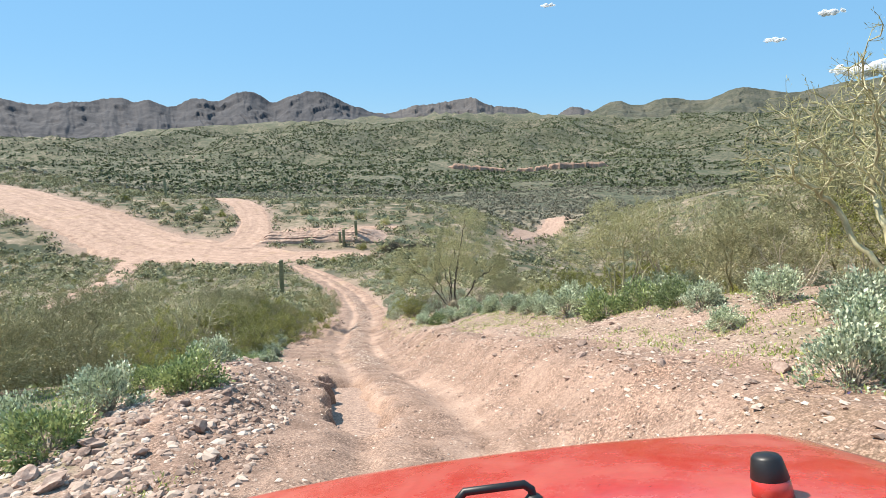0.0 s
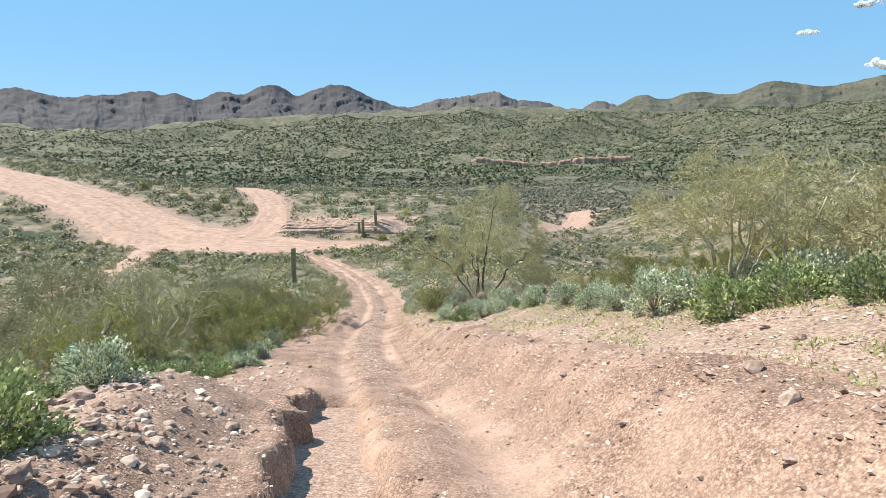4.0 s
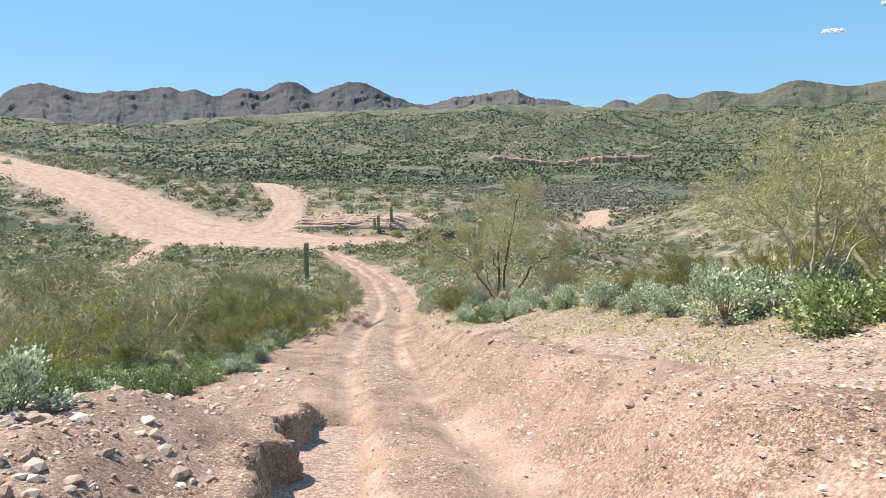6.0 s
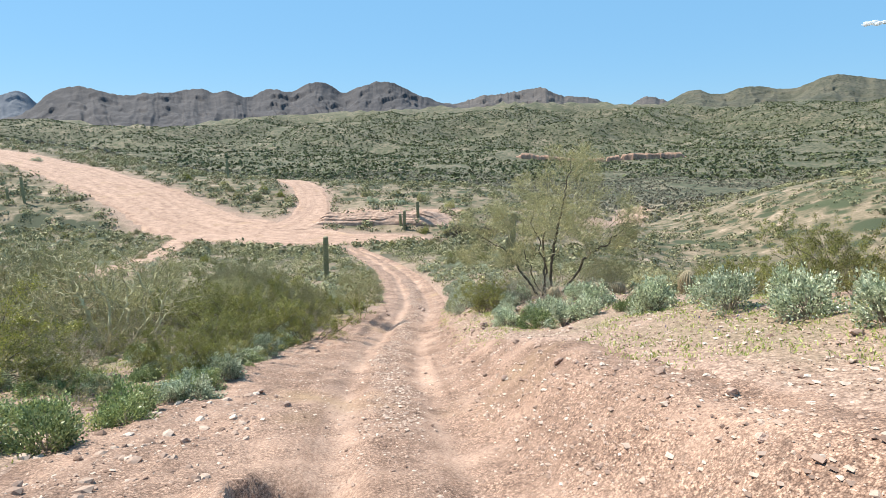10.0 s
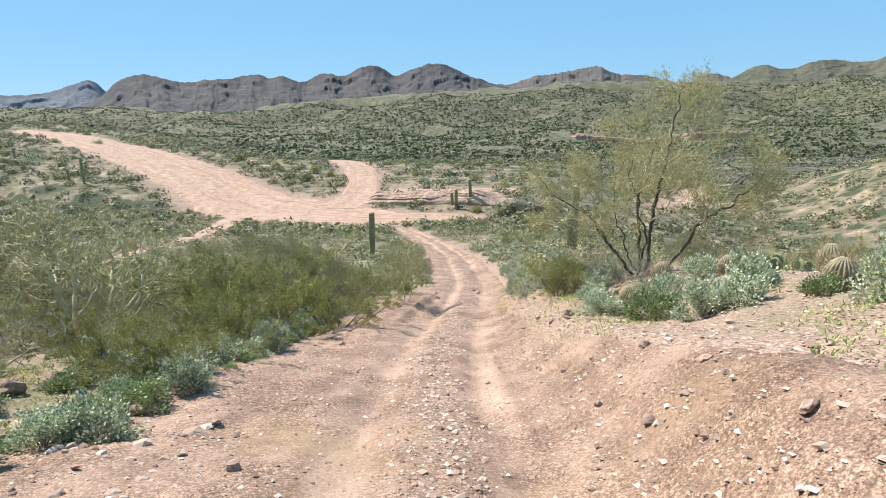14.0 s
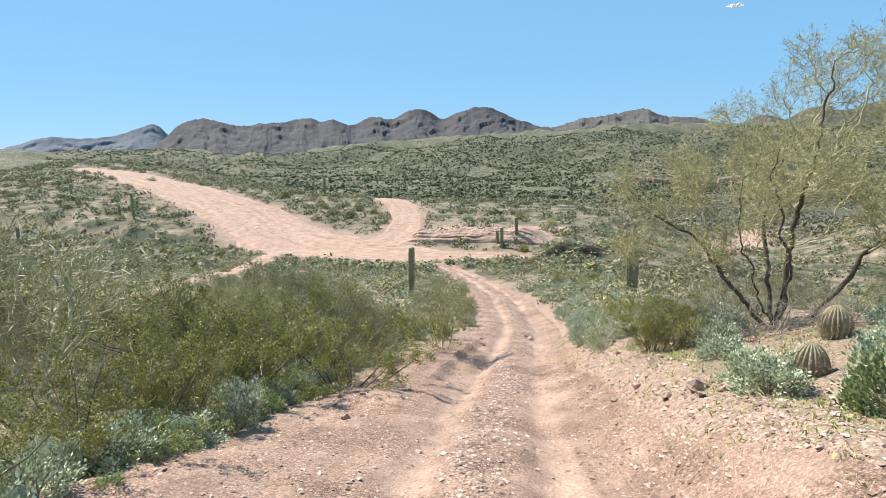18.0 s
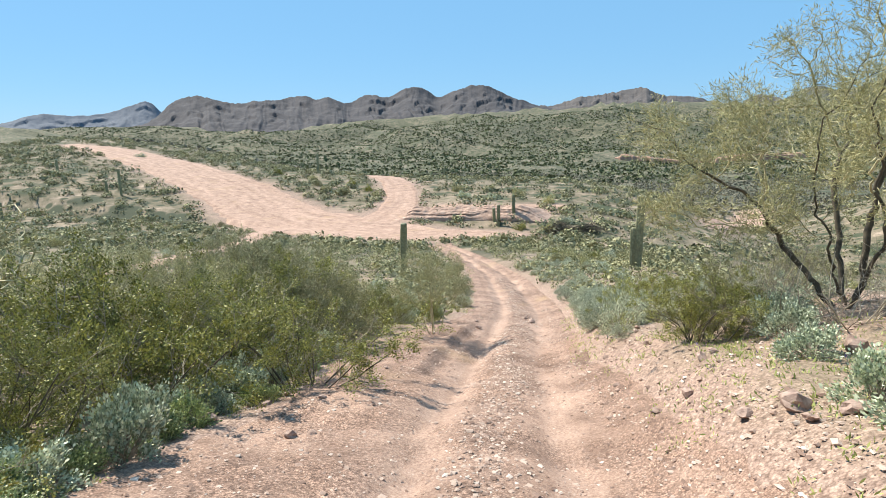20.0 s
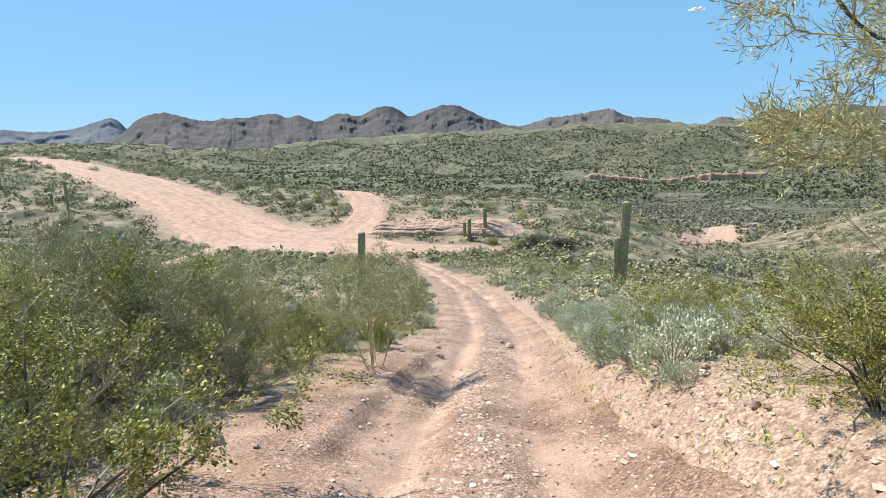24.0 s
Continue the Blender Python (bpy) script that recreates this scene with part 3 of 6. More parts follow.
# ---- plants: building blocks ----
def tube_mesh(paths, sides=3):
    """Tapered tubes along (points, radii) paths: vertices and quads."""
    vs, fs, base = [], [], 0
    ang = np.arange(sides) * 2 * np.pi / sides
    ring = np.stack([np.cos(ang), np.sin(ang)], 1)
    for pts, rad in paths:
        pts = np.asarray(pts, float)
        n = len(pts)
        d = np.gradient(pts, axis=0)
        d = d / (np.linalg.norm(d, axis=1)[:, None] + 1e-9)
        a = np.cross(d, (0.31, 0.87, 0.38))
        a /= np.linalg.norm(a, axis=1)[:, None] + 1e-9
        b = np.cross(d, a)
        v = pts[:, None] + np.asarray(rad)[:, None, None] * (ring[None, :, :1] * a[:, None] + ring[None, :, 1:] * b[:, None])
        vs.append(v.reshape(-1, 3))
        i = base + np.arange(n - 1)[:, None] * sides + np.arange(sides)[None]
        j = base + np.arange(n - 1)[:, None] * sides + (np.arange(sides)[None] + 1) % sides
        fs.append(np.stack([i, j, j + sides, i + sides], -1).reshape(-1, 4))
        base += n * sides
    return np.concatenate(vs), np.concatenate(fs)


def leaf_mesh(rng, centers, size, along=None, slim=0.45):
    """One small pointed quad for each centre, turned at random or along given directions."""
    n = len(centers)
    d = rng.normal(size=(n, 3)) if along is None else along + rng.normal(size=(n, 3)) * 0.5
    d /= np.linalg.norm(d, axis=1)[:, None] + 1e-9
    s = np.cross(d, rng.normal(size=(n, 3)))
    s /= np.linalg.norm(s, axis=1)[:, None] + 1e-9
    L = (size * rng.uniform(0.6, 1.3, n))[:, None]
    c = np.asarray(centers)
    v = np.stack([c, c + d * L * 0.5 + s * L * slim * 0.5, c + d * L, c + d * L * 0.5 - s * L * slim * 0.5], 1)
    return v.reshape(-1, 3), np.arange(4 * n).reshape(-1, 4)


def unit(v):
    return v / (np.linalg.norm(v) + 1e-9)


def grow(rng, start, way, length, radius, level, plan, paths, leaves):
    """A limb, its bends and its side limbs. plan: per level (side limbs, length ratio, spread, lift, bend, points)."""
    kids, ratio, spread, lift, bend, n, *more = plan[level]
    decay = more[0] if more else 0.5
    pts, w = [np.array(start, float)], unit(np.array(way, float))
    for _ in range(n - 1):
        w = unit(w + rng.normal(size=3) * bend + np.array([0, 0, lift]))
        pts.append(pts[-1] + w * length / (n - 1))
    pts = np.array(pts)
    rad = radius * np.linspace(1, 0.45, n)
    paths.append((level, pts, rad))
    if level + 1 >= len(plan):
        leaves.append((pts, w))
        return
    for k in range(kids):
        f = (k + 1.0) / kids if level == 0 else rng.uniform(0.25, 1.0)
        f = min(1.0, max(0.2, f + rng.normal() * 0.08))
        i = min(int(f * (n - 1)), n - 2)
        p = pts[i] + (pts[i + 1] - pts[i]) * (f * (n - 1) - i)
        side = unit(np.cross(w, rng.normal(size=3)))
        d = unit(unit(pts[min(i + 1, n - 1)] - pts[i]) + side * spread * rng.uniform(0.5, 1.2))
        grow(rng, p, d, length * ratio * rng.uniform(0.7, 1.25), max(radius * decay * (1.15 - 0.5 * f), 0.0022), level + 1, plan, paths, leaves)


def part(name, me, parent, label=""):
    ob = new(name, me)
    ob.parent = parent
    return tagged(ob, label)


def empty(name, label, category, group="", kind=""):
    ob = new(name)
    ob.empty_display_size = 0.2
    return tagged(ob, label, category, group, kind)


M_BARK = grained("green_bark", (0.11, 0.105, 0.045), (0.33, 0.30, 0.16), 6.0, 0.75, vary=0.2)
M_PALE = grained("pale_dead_wood", (0.24, 0.20, 0.14), (0.58, 0.51, 0.38), 9.0, 0.85, vary=0.15)
M_LIMB = grained("pale_limb_bark", (0.20, 0.18, 0.09), (0.66, 0.61, 0.38), 5.0, 0.7, vary=0.1)
M_TWIG = grained("green_twig_bark", (0.12, 0.12, 0.048), (0.44, 0.42, 0.20), 8.0, 0.7, vary=0.15, bumpy=0)
M_DARKBARK = grained("dark_bark", (0.04, 0.034, 0.025), (0.15, 0.125, 0.085), 7.0, 0.9, vary=0.2)
M_STEM = grained("grey_stems", (0.12, 0.10, 0.075), (0.42, 0.37, 0.29), 12.0, 0.9, vary=0.2)
M_PVLEAF = leafy("palo_verde_twig_green", (0.22, 0.22, 0.09), (0.62, 0.59, 0.30), 0.2, 0.18)
M_GREYPV = leafy("grey_green_twigs", (0.13, 0.135, 0.065), (0.42, 0.41, 0.22), 0.25, 0.15)
M_CREO = leafy("creosote_leaf", (0.065, 0.08, 0.018), (0.38, 0.385, 0.095), 0.3, 0.18, 0.6)
M_SILVER = leafy("silver_leaf", (0.13, 0.18, 0.10), (0.72, 0.78, 0.57), 0.15, 0.12, 0.5)
M_LUSH = leafy("fresh_green_leaf", (0.08, 0.13, 0.045), (0.44, 0.51, 0.23), 0.22, 0.15, 0.45)
M_SAGE = leafy("sage_leaf", (0.19, 0.23, 0.145), (0.66, 0.69, 0.52), 0.2, 0.15, 0.7)
M_OLIVE = leafy("olive_shrub", (0.12, 0.125, 0.05), (0.42, 0.40, 0.20), 0.25, 0.15)
M_HERB = leafy("herb_blades", (0.16, 0.22, 0.055), (0.52, 0.56, 0.20), 0.2, 0.25)
M_BLOOM = leafy("lupine_bloom", (0.07, 0.06, 0.16), (0.17, 0.14, 0.32), 0.1, 0.2)


def colonize(rng, trunks, targets, step, kill, reach):
    """Branches that grow out of the trunks towards the free places of a crown: points, and each one's parent."""
    pos, par = [], []
    for line in trunks:
        for k, p in enumerate(line):
            par.append(len(pos) - 1 if k else -1)
            pos.append(p)
    P, T = np.array(pos, float), np.array(targets, float)
    gap = np.linalg.norm(T[:, None] - P[None], axis=2)
    near, dist = gap.argmin(1), gap.min(1)
    alive = dist > kill
    for _ in range(110):
        use = alive & (dist < reach)
        if not use.any():
            break
        v = T[use] - P[near[use]]
        acc = np.zeros_like(P)
        np.add.at(acc, near[use], v / np.linalg.norm(v, axis=1)[:, None])
        ids = np.unique(near[use])
        d = acc[ids] / (np.linalg.norm(acc[ids], axis=1)[:, None] + 1e-9) + rng.normal(size=(len(ids), 3)) * 0.3
        fresh = P[ids] + d / np.linalg.norm(d, axis=1)[:, None] * step
        gap = np.linalg.norm(T[:, None] - fresh[None], axis=2)
        m, j = gap.min(1), gap.argmin(1)
        closer = m < dist
        near[closer], dist[closer] = len(P) + j[closer], m[closer]
        P, par = np.concatenate([P, fresh]), par + list(ids)
        alive &= dist > kill
    return P, np.array(par)


def desert_tree(name, seed, trunks, lobes, count, label, category, wood, limb, twig, leaf_mat, step=0.15, kill=0.26, reach=1.5, tip=0.004, swell=2.35, twigs=2, twig_len=0.3, per=6, leaf=0.055, bare=0.1, clump=1.0, hollow=0.0):
    """A small-leaved desert tree. trunks: lean x, lean y, height of each; lobes: centre, radii of the crown's masses."""
    rng = np.random.default_rng(seed)
    targets, weights = [], np.array([rx * ry * rz for _, _, _, rx, ry, rz in lobes])
    off = Vector(rng.normal(size=3) * 9)
    while len(targets) < count:
        cx, cy, cz, rx, ry, rz = lobes[int(rng.choice(len(lobes), p=weights / weights.sum()))]
        q = unit(rng.normal(size=3)) * rng.random() ** (1 / 2.4)
        p = np.array([cx + q[0] * rx, cy + q[1] * ry, cz + q[2] * rz])
        if p[2] > 0.15 and noise.noise(Vector(p) * clump + off) > hollow:
            targets.append(p)
    lines = []
    for lx, ly, h in trunks:
        n = max(4, int(math.hypot(lx, ly, h) / step))
        u = np.linspace(0, 1, n)[:, None]
        line = np.array([[lx, ly, h]]) * np.concatenate([u ** 0.8, u ** 0.8, u ** 1.15], 1) + np.cumsum(rng.normal(size=(n, 3)) * 0.022, 0)
        lines.append(line + np.array([[rng.normal() * 0.07, rng.normal() * 0.07, -0.15]]))
    P, par = colonize(rng, lines, targets, step, kill, reach)
    n = len(P)
    kids, power = [[] for _ in range(n)], np.zeros(n)
    for i in range(n - 1, -1, -1):
        power[i] = power[i] or tip ** swell
        if par[i] >= 0:
            kids[par[i]].append(i)
            power[par[i]] += power[i]
    rad = power ** (1 / swell)
    chains, todo = [], [[i] for i in range(n) if par[i] < 0]
    while todo:
        run = todo.pop()
        while kids[run[-1]]:
            a, *rest = sorted(kids[run[-1]], key=lambda k: -rad[k])
            todo.extend([run[-1], k] for k in rest)
            run.append(a)
        chains.append(run)
    top = empty(name, label, category)

    def radii(run):
        r = rad[run].copy()
        if par[run[0]] >= 0 or len(run) > 1 and rad[run[0]] > 1.6 * rad[run[1]]:
            r[0] = min(r[0], r[1] * 1.25)
        return r
    chains = [c for c in chains if len(c) > 1]
    stout = [par[c[0]] < 0 or rad[c[1]] > 5.5 * tip for c in chains]
    thick = [(P[c], radii(c)) for c, big in zip(chains, stout) if big]
    thin = [(P[c], radii(c)) for c, big in zip(chains, stout) if not big]
    v, f = tube_mesh(thick, 7)
    tagged(part("trunk", mesh_np(name + "_trunk", v, f, wood), top), kind="stuff")
    v, f = tube_mesh(thin, 4)
    tagged(part("limbwork", mesh_np(name + "_limbwork", v, f, limb), top), kind="stuff")
    paths, cs, al = [], [], []
    middle = P[:, :2].mean(0)
    for i in np.nonzero((rad < 2.6 * tip) & (par >= 0))[0]:
        if rng.random() < bare:
            continue
        out = unit(np.array([*(P[i, :2] - middle), 0.4]))
        for _ in range(twigs):
            d = unit(unit(P[i] - P[par[i]]) * 0.6 + out * 0.35 + rng.normal(size=3) * 0.75)
            length = twig_len * rng.uniform(0.5, 1.3)
            mid = P[i] + d * length * 0.5 + rng.normal(size=3) * 0.02
            end = mid + unit(d + rng.normal(size=3) * 0.3 + (0, 0, 0.12)) * length * 0.5
            paths.append(([P[i], mid, end], [tip * 0.75, tip * 0.55, tip * 0.3]))
            u = rng.uniform(0.4, 1.0, per)[:, None]
            cs.append(P[i] + (end - P[i]) * u + rng.normal(size=(per, 3)) * leaf * 0.35)
            al.append(np.repeat(d[None], per, 0) + (0, 0, 0.25))
    v, f = tube_mesh(paths, 3)
    tagged(part("twigwork", mesh_np(name + "_twigwork", v, f, twig, False), top), kind="stuff")
    v, f = leaf_mesh(rng, np.concatenate(cs), leaf, np.concatenate(al), 0.15)
    tagged(part("crown", mesh_np(name + "_crown", v, f, leaf_mat, False), top), kind="stuff")
    return top


def woody(name, seed, stems, lean, length, radius, plan, leaf_size, per, leaf_mat, wood, twig, label, category, slim=0.45, dead=0.0, sides=4):
    """A many-stemmed tree or shrub: limbs, twigs and leaves as parts of one thing, about as tall as its stems are long."""
    rng = np.random.default_rng(seed)
    paths, leaves = [], []
    for k in range(stems):
        a = 2 * np.pi * (k + rng.uniform(-0.3, 0.3)) / stems
        l = lean * rng.uniform(0.5, 1.2)
        way = (l * math.cos(a), l * math.sin(a), 1)
        grow(rng, (0.12 * math.cos(a) * rng.random(), 0.12 * math.sin(a) * rng.random(), -0.15), way, length * rng.uniform(0.75, 1.1), radius * rng.uniform(0.7, 1.1), 0, plan, paths, leaves)
    top = empty(name, label, category)
    stem_levels = len(plan) - 2
    thick = [(p, r) for lv, p, r in paths if lv < stem_levels]
    thin = [(p, r) for lv, p, r in paths if lv >= len(plan) - 2]
    v, f = tube_mesh(thick, sides)
    tagged(part("trunk", mesh_np(name + "_trunk", v, f, wood), top), kind="stuff")
    v, f = tube_mesh(thin, 3)
    tagged(part("twigwork", mesh_np(name + "_twigwork", v, f, twig, False), top), kind="stuff")
    cs, al = [], []
    for pts, w in leaves:
        if rng.random() < dead:
            continue
        knot = rng.uniform(0.35, 1.0, 2)
        t = np.clip(rng.choice(knot, per) + rng.normal(size=per) * 0.05, 0, 1) * (len(pts) - 1)
        i = np.minimum(t.astype(int), len(pts) - 2)
        cs.append(pts[i] + (pts[i + 1] - pts[i]) * (t - i)[:, None] + rng.normal(size=(per, 3)) * 0.032)
        al.append(np.repeat(w[None], per, 0))
    v, f = leaf_mesh(rng, np.concatenate(cs), leaf_size, np.concatenate(al), slim)
    tagged(part("crown", mesh_np(name + "_crown", v, f, leaf_mat, False), top), kind="stuff")
    return top


def mound(name, seed, leaf_mat, leaf_size, count, label, category, stalks=True, tall=0.7):
    """A domed shrub of radius 0.5: inner stems and a shell of many leaves in uneven tufts."""
    rng = np.random.default_rng(seed)
    top = empty(name, label, category)
    tufts = rng.normal(size=(46, 3))
    tufts /= np.linalg.norm(tufts, axis=1)[:, None]
    tufts[:, 2] = np.abs(tufts[:, 2]) * 0.95 + 0.04
    tufts *= rng.uniform(0.62, 1.05, (46, 1)) * np.array([0.5, 0.5, tall])
    if stalks:
        paths = [([np.zeros(3) - (0, 0, 0.05), t * 0.5 + rng.normal(size=3) * 0.03, t], [0.010, 0.007, 0.003]) for t in tufts]
        v, f = tube_mesh(paths, 3)
        tagged(part("stemwork", mesh_np(name + "_stemwork", v, f, M_STEM, False), top), kind="stuff")
    pick = rng.integers(0, len(tufts), count)
    c = tufts[pick] * rng.uniform(0.82, 1.06, (count, 1)) + rng.normal(size=(count, 3)) * 0.055
    c[:, 2] = np.maximum(c[:, 2], 0.0)
    al = c / (np.linalg.norm(c, axis=1)[:, None] + 1e-6) + (0, 0, 0.3)
    v, f = leaf_mesh(rng, c, leaf_size, al, 0.6)
    tagged(part("crown", mesh_np(name + "_crown", v, f, leaf_mat, False), top), kind="stuff")
    return top


def ribbed(name, seed, h, r, ribs, mat, bulge=0.0, tip=0.35, rings=26, lean=0.0):
    """A ribbed cactus stem with a domed top."""
    rng = np.random.default_rng(int(seed))
    n = ribs * 4
    a = np.arange(n) * 2 * np.pi / n
    prof = 1 + 0.13 * np.cos(a * ribs)
    us = np.r_[np.linspace(0, 1 - tip * min(1, r / h * 2), rings), 1 - tip * min(1, r / h * 2) * (1 - np.sin(np.linspace(0.15, 1.5, 8)))]
    vs = []
    for u in us:
        cap = (1 - u) / (tip * min(1, r / h * 2))
        k = math.sqrt(max(0.0, 1 - (1 - min(cap, 1)) ** 2)) if cap < 1 else 1.0
        rr = r * k * (0.86 + 0.14 * math.sin(min(u * 2.2, 1.57)) + bulge * math.sin(math.pi * min(u * 1.05, 1)) + 0.02 * rng.normal())
        vs.append(np.stack([rr * prof * np.cos(a) + lean * u * u, rr * prof * np.sin(a), np.full(n, u * h)], 1))
    v = np.concatenate(vs)
    m = len(us)
    i = np.arange(m - 1)[:, None] * n + np.arange(n)[None]
    j = np.arange(m - 1)[:, None] * n + (np.arange(n)[None] + 1) % n
    f = np.stack([i, j, j + n, i + n], -1).reshape(-1, 4)
    return mesh_np(name, v, f, mat)


def spines(name, seed, h, r, ribs, mat, length, step, bulge=0.0):
    rng = np.random.default_rng(int(seed))
    cs, al = [], []
    for k in range(ribs):
        a = 2 * np.pi * k / ribs
        for u in np.arange(0.06, 0.99, step / h):
            kk = math.sqrt(max(0.0, 1 - max(0.0, (u - 0.72) / 0.3) ** 2))
            rr = r * kk * (1.0 + bulge * math.sin(math.pi * u)) * 1.08
            for _ in range(3):
                cs.append((rr * math.cos(a), rr * math.sin(a), u * h))
                al.append((math.cos(a), math.sin(a), rng.normal() * 0.6 + (0.8 if u > 0.9 else 0)))
    v, f = leaf_mesh(rng, np.array(cs), length, np.array(al), 0.10)
    return mesh_np(name, v, f, mat, False)


M_SAG = grained("saguaro_skin", (0.17, 0.18, 0.095), (0.38, 0.38, 0.23), 5.0, 0.6, vary=0.12, second=0.8)
M_BARREL = grained("barrel_skin", (0.17, 0.15, 0.085), (0.36, 0.30, 0.19), 9.0, 0.65)
M_SPINE = grained("straw_spines", (0.30, 0.20, 0.125), (0.54, 0.42, 0.29), 30.0, 0.6, bumpy=0)
M_PEAR = grained("prickly_pear_pad", (0.16, 0.20, 0.09), (0.32, 0.36, 0.19), 7.0, 0.6, vary=0.12)


def saguaro(x, y, h, r, label, seed, arms=(), zoff=0.0):
    top = empty("saguaro", label, "cactus", "saguaros")
    stem = part("stem", ribbed("saguaro_stem", seed, h + 0.4, r, 15, M_SAG, 0.03, lean=0.03 * h * math.sin(seed)), top)
    stem.location.z = -0.4
    if h < 6:
        tagged(part("spine_cover", spines("saguaro_spines", seed, h, r, 15, M_SPINE, 0.05, 0.22), stem, "rows of pale straw spines"), kind="stuff")
    for ax, ah, az0 in arms:
        ob = part("arm", ribbed("saguaro_arm", seed + 3, ah, r * 0.8, 13, M_SAG, 0.04), top)
        ob.location = (ax, 0.05, az0)
    top.location = (x, y, zat(x, y) + zoff)
    return top


def barrel(x, y, h, r, seed, label):
    top = empty("barrel_cactus", label, "cactus", "barrel cacti")
    part("body", ribbed("barrel_body", seed, h, r, 20, M_BARREL, 0.12, 0.9, 16), top)
    tagged(part("spine_cover", spines("barrel_spines", seed, h, r, 20, M_SPINE, 0.055, 0.03, 0.12), top, "dense straw-coloured spines"), kind="stuff")
    top.location, top.rotation_euler = (x, y, zat(x, y) - 0.05), (0.06, 0.05, seed)
    return top


def prickly_pear(x, y, s, seed):
    rng = np.random.default_rng(seed)
    top = empty("prickly_pear", "clump of flat green prickly pear pads", "cactus", "prickly pears")
    bm = bmesh.new()
    bmesh.ops.create_uvsphere(bm, u_segments=12, v_segments=8, radius=0.5)
    bmesh.ops.scale(bm, vec=(0.8, 0.16, 1.0), verts=bm.verts)
    bmesh.ops.translate(bm, vec=(0, 0, 0.45), verts=bm.verts)
    me = bpy.data.meshes.new("pad")
    bm.to_mesh(me)
    bm.free()
    me.materials.append(M_PEAR)
    me.polygons.foreach_set("use_smooth", [True] * len(me.polygons))
    for k in range(11):
        ob = part("pad", me, top)
        lift = 0.0 if k < 5 else 0.24 * s
        ob.matrix_local = pose(rng.normal() * 0.22 * s, rng.normal() * 0.16 * s, lift, rng.normal() * 22, rng.normal() * 24, rng.uniform(0, 180)) @ Matrix.Scale(0.32 * s * rng.uniform(0.8, 1.2), 4)
    top.location = (x, y, zat(x, y) - 0.03)
    return top


def place(src, x, y, s, rng, tall=1.0, zoff=0.0, label="", group="", turn=None):
    ob = copy_thing(src, Matrix.Identity(4))
    ob.matrix_basis = pose(x, y, zat(x, y) + zoff, 0, 0, rng.uniform(0, 360) if turn is None else turn) @ Matrix.Diagonal((s, s, s * tall, 1))
    return tagged(ob, label, "", group)


def retire(ob):
    """Takes a model from which the copies were made out of the scene."""
    for o in (*ob.children_recursive, ob):
        bpy.data.objects.remove(o)


# side limbs, length ratio, spread, lift, bend, points
CREO_PLAN = [(5, 0.46, 1.0, 0.02, 0.18, 6), (5, 0.44, 1.05, 0.03, 0.26, 4), (0, 0, 0, 0.05, 0.25, 3)]
BARE_PLAN = [(5, 0.66, 0.9, 0.0, 0.24, 6, 0.62), (6, 0.60, 1.0, 0.0, 0.28, 5, 0.55), (9, 0.36, 1.0, 0.02, 0.22, 4), (0, 0, 0, 0.03, 0.2, 3)]

# ---- plants: models ----
def tall_of(ob):
    return float(np.percentile([v.co.z for o in ob.children if o.name.startswith("crown") for v in o.data.vertices], 99))


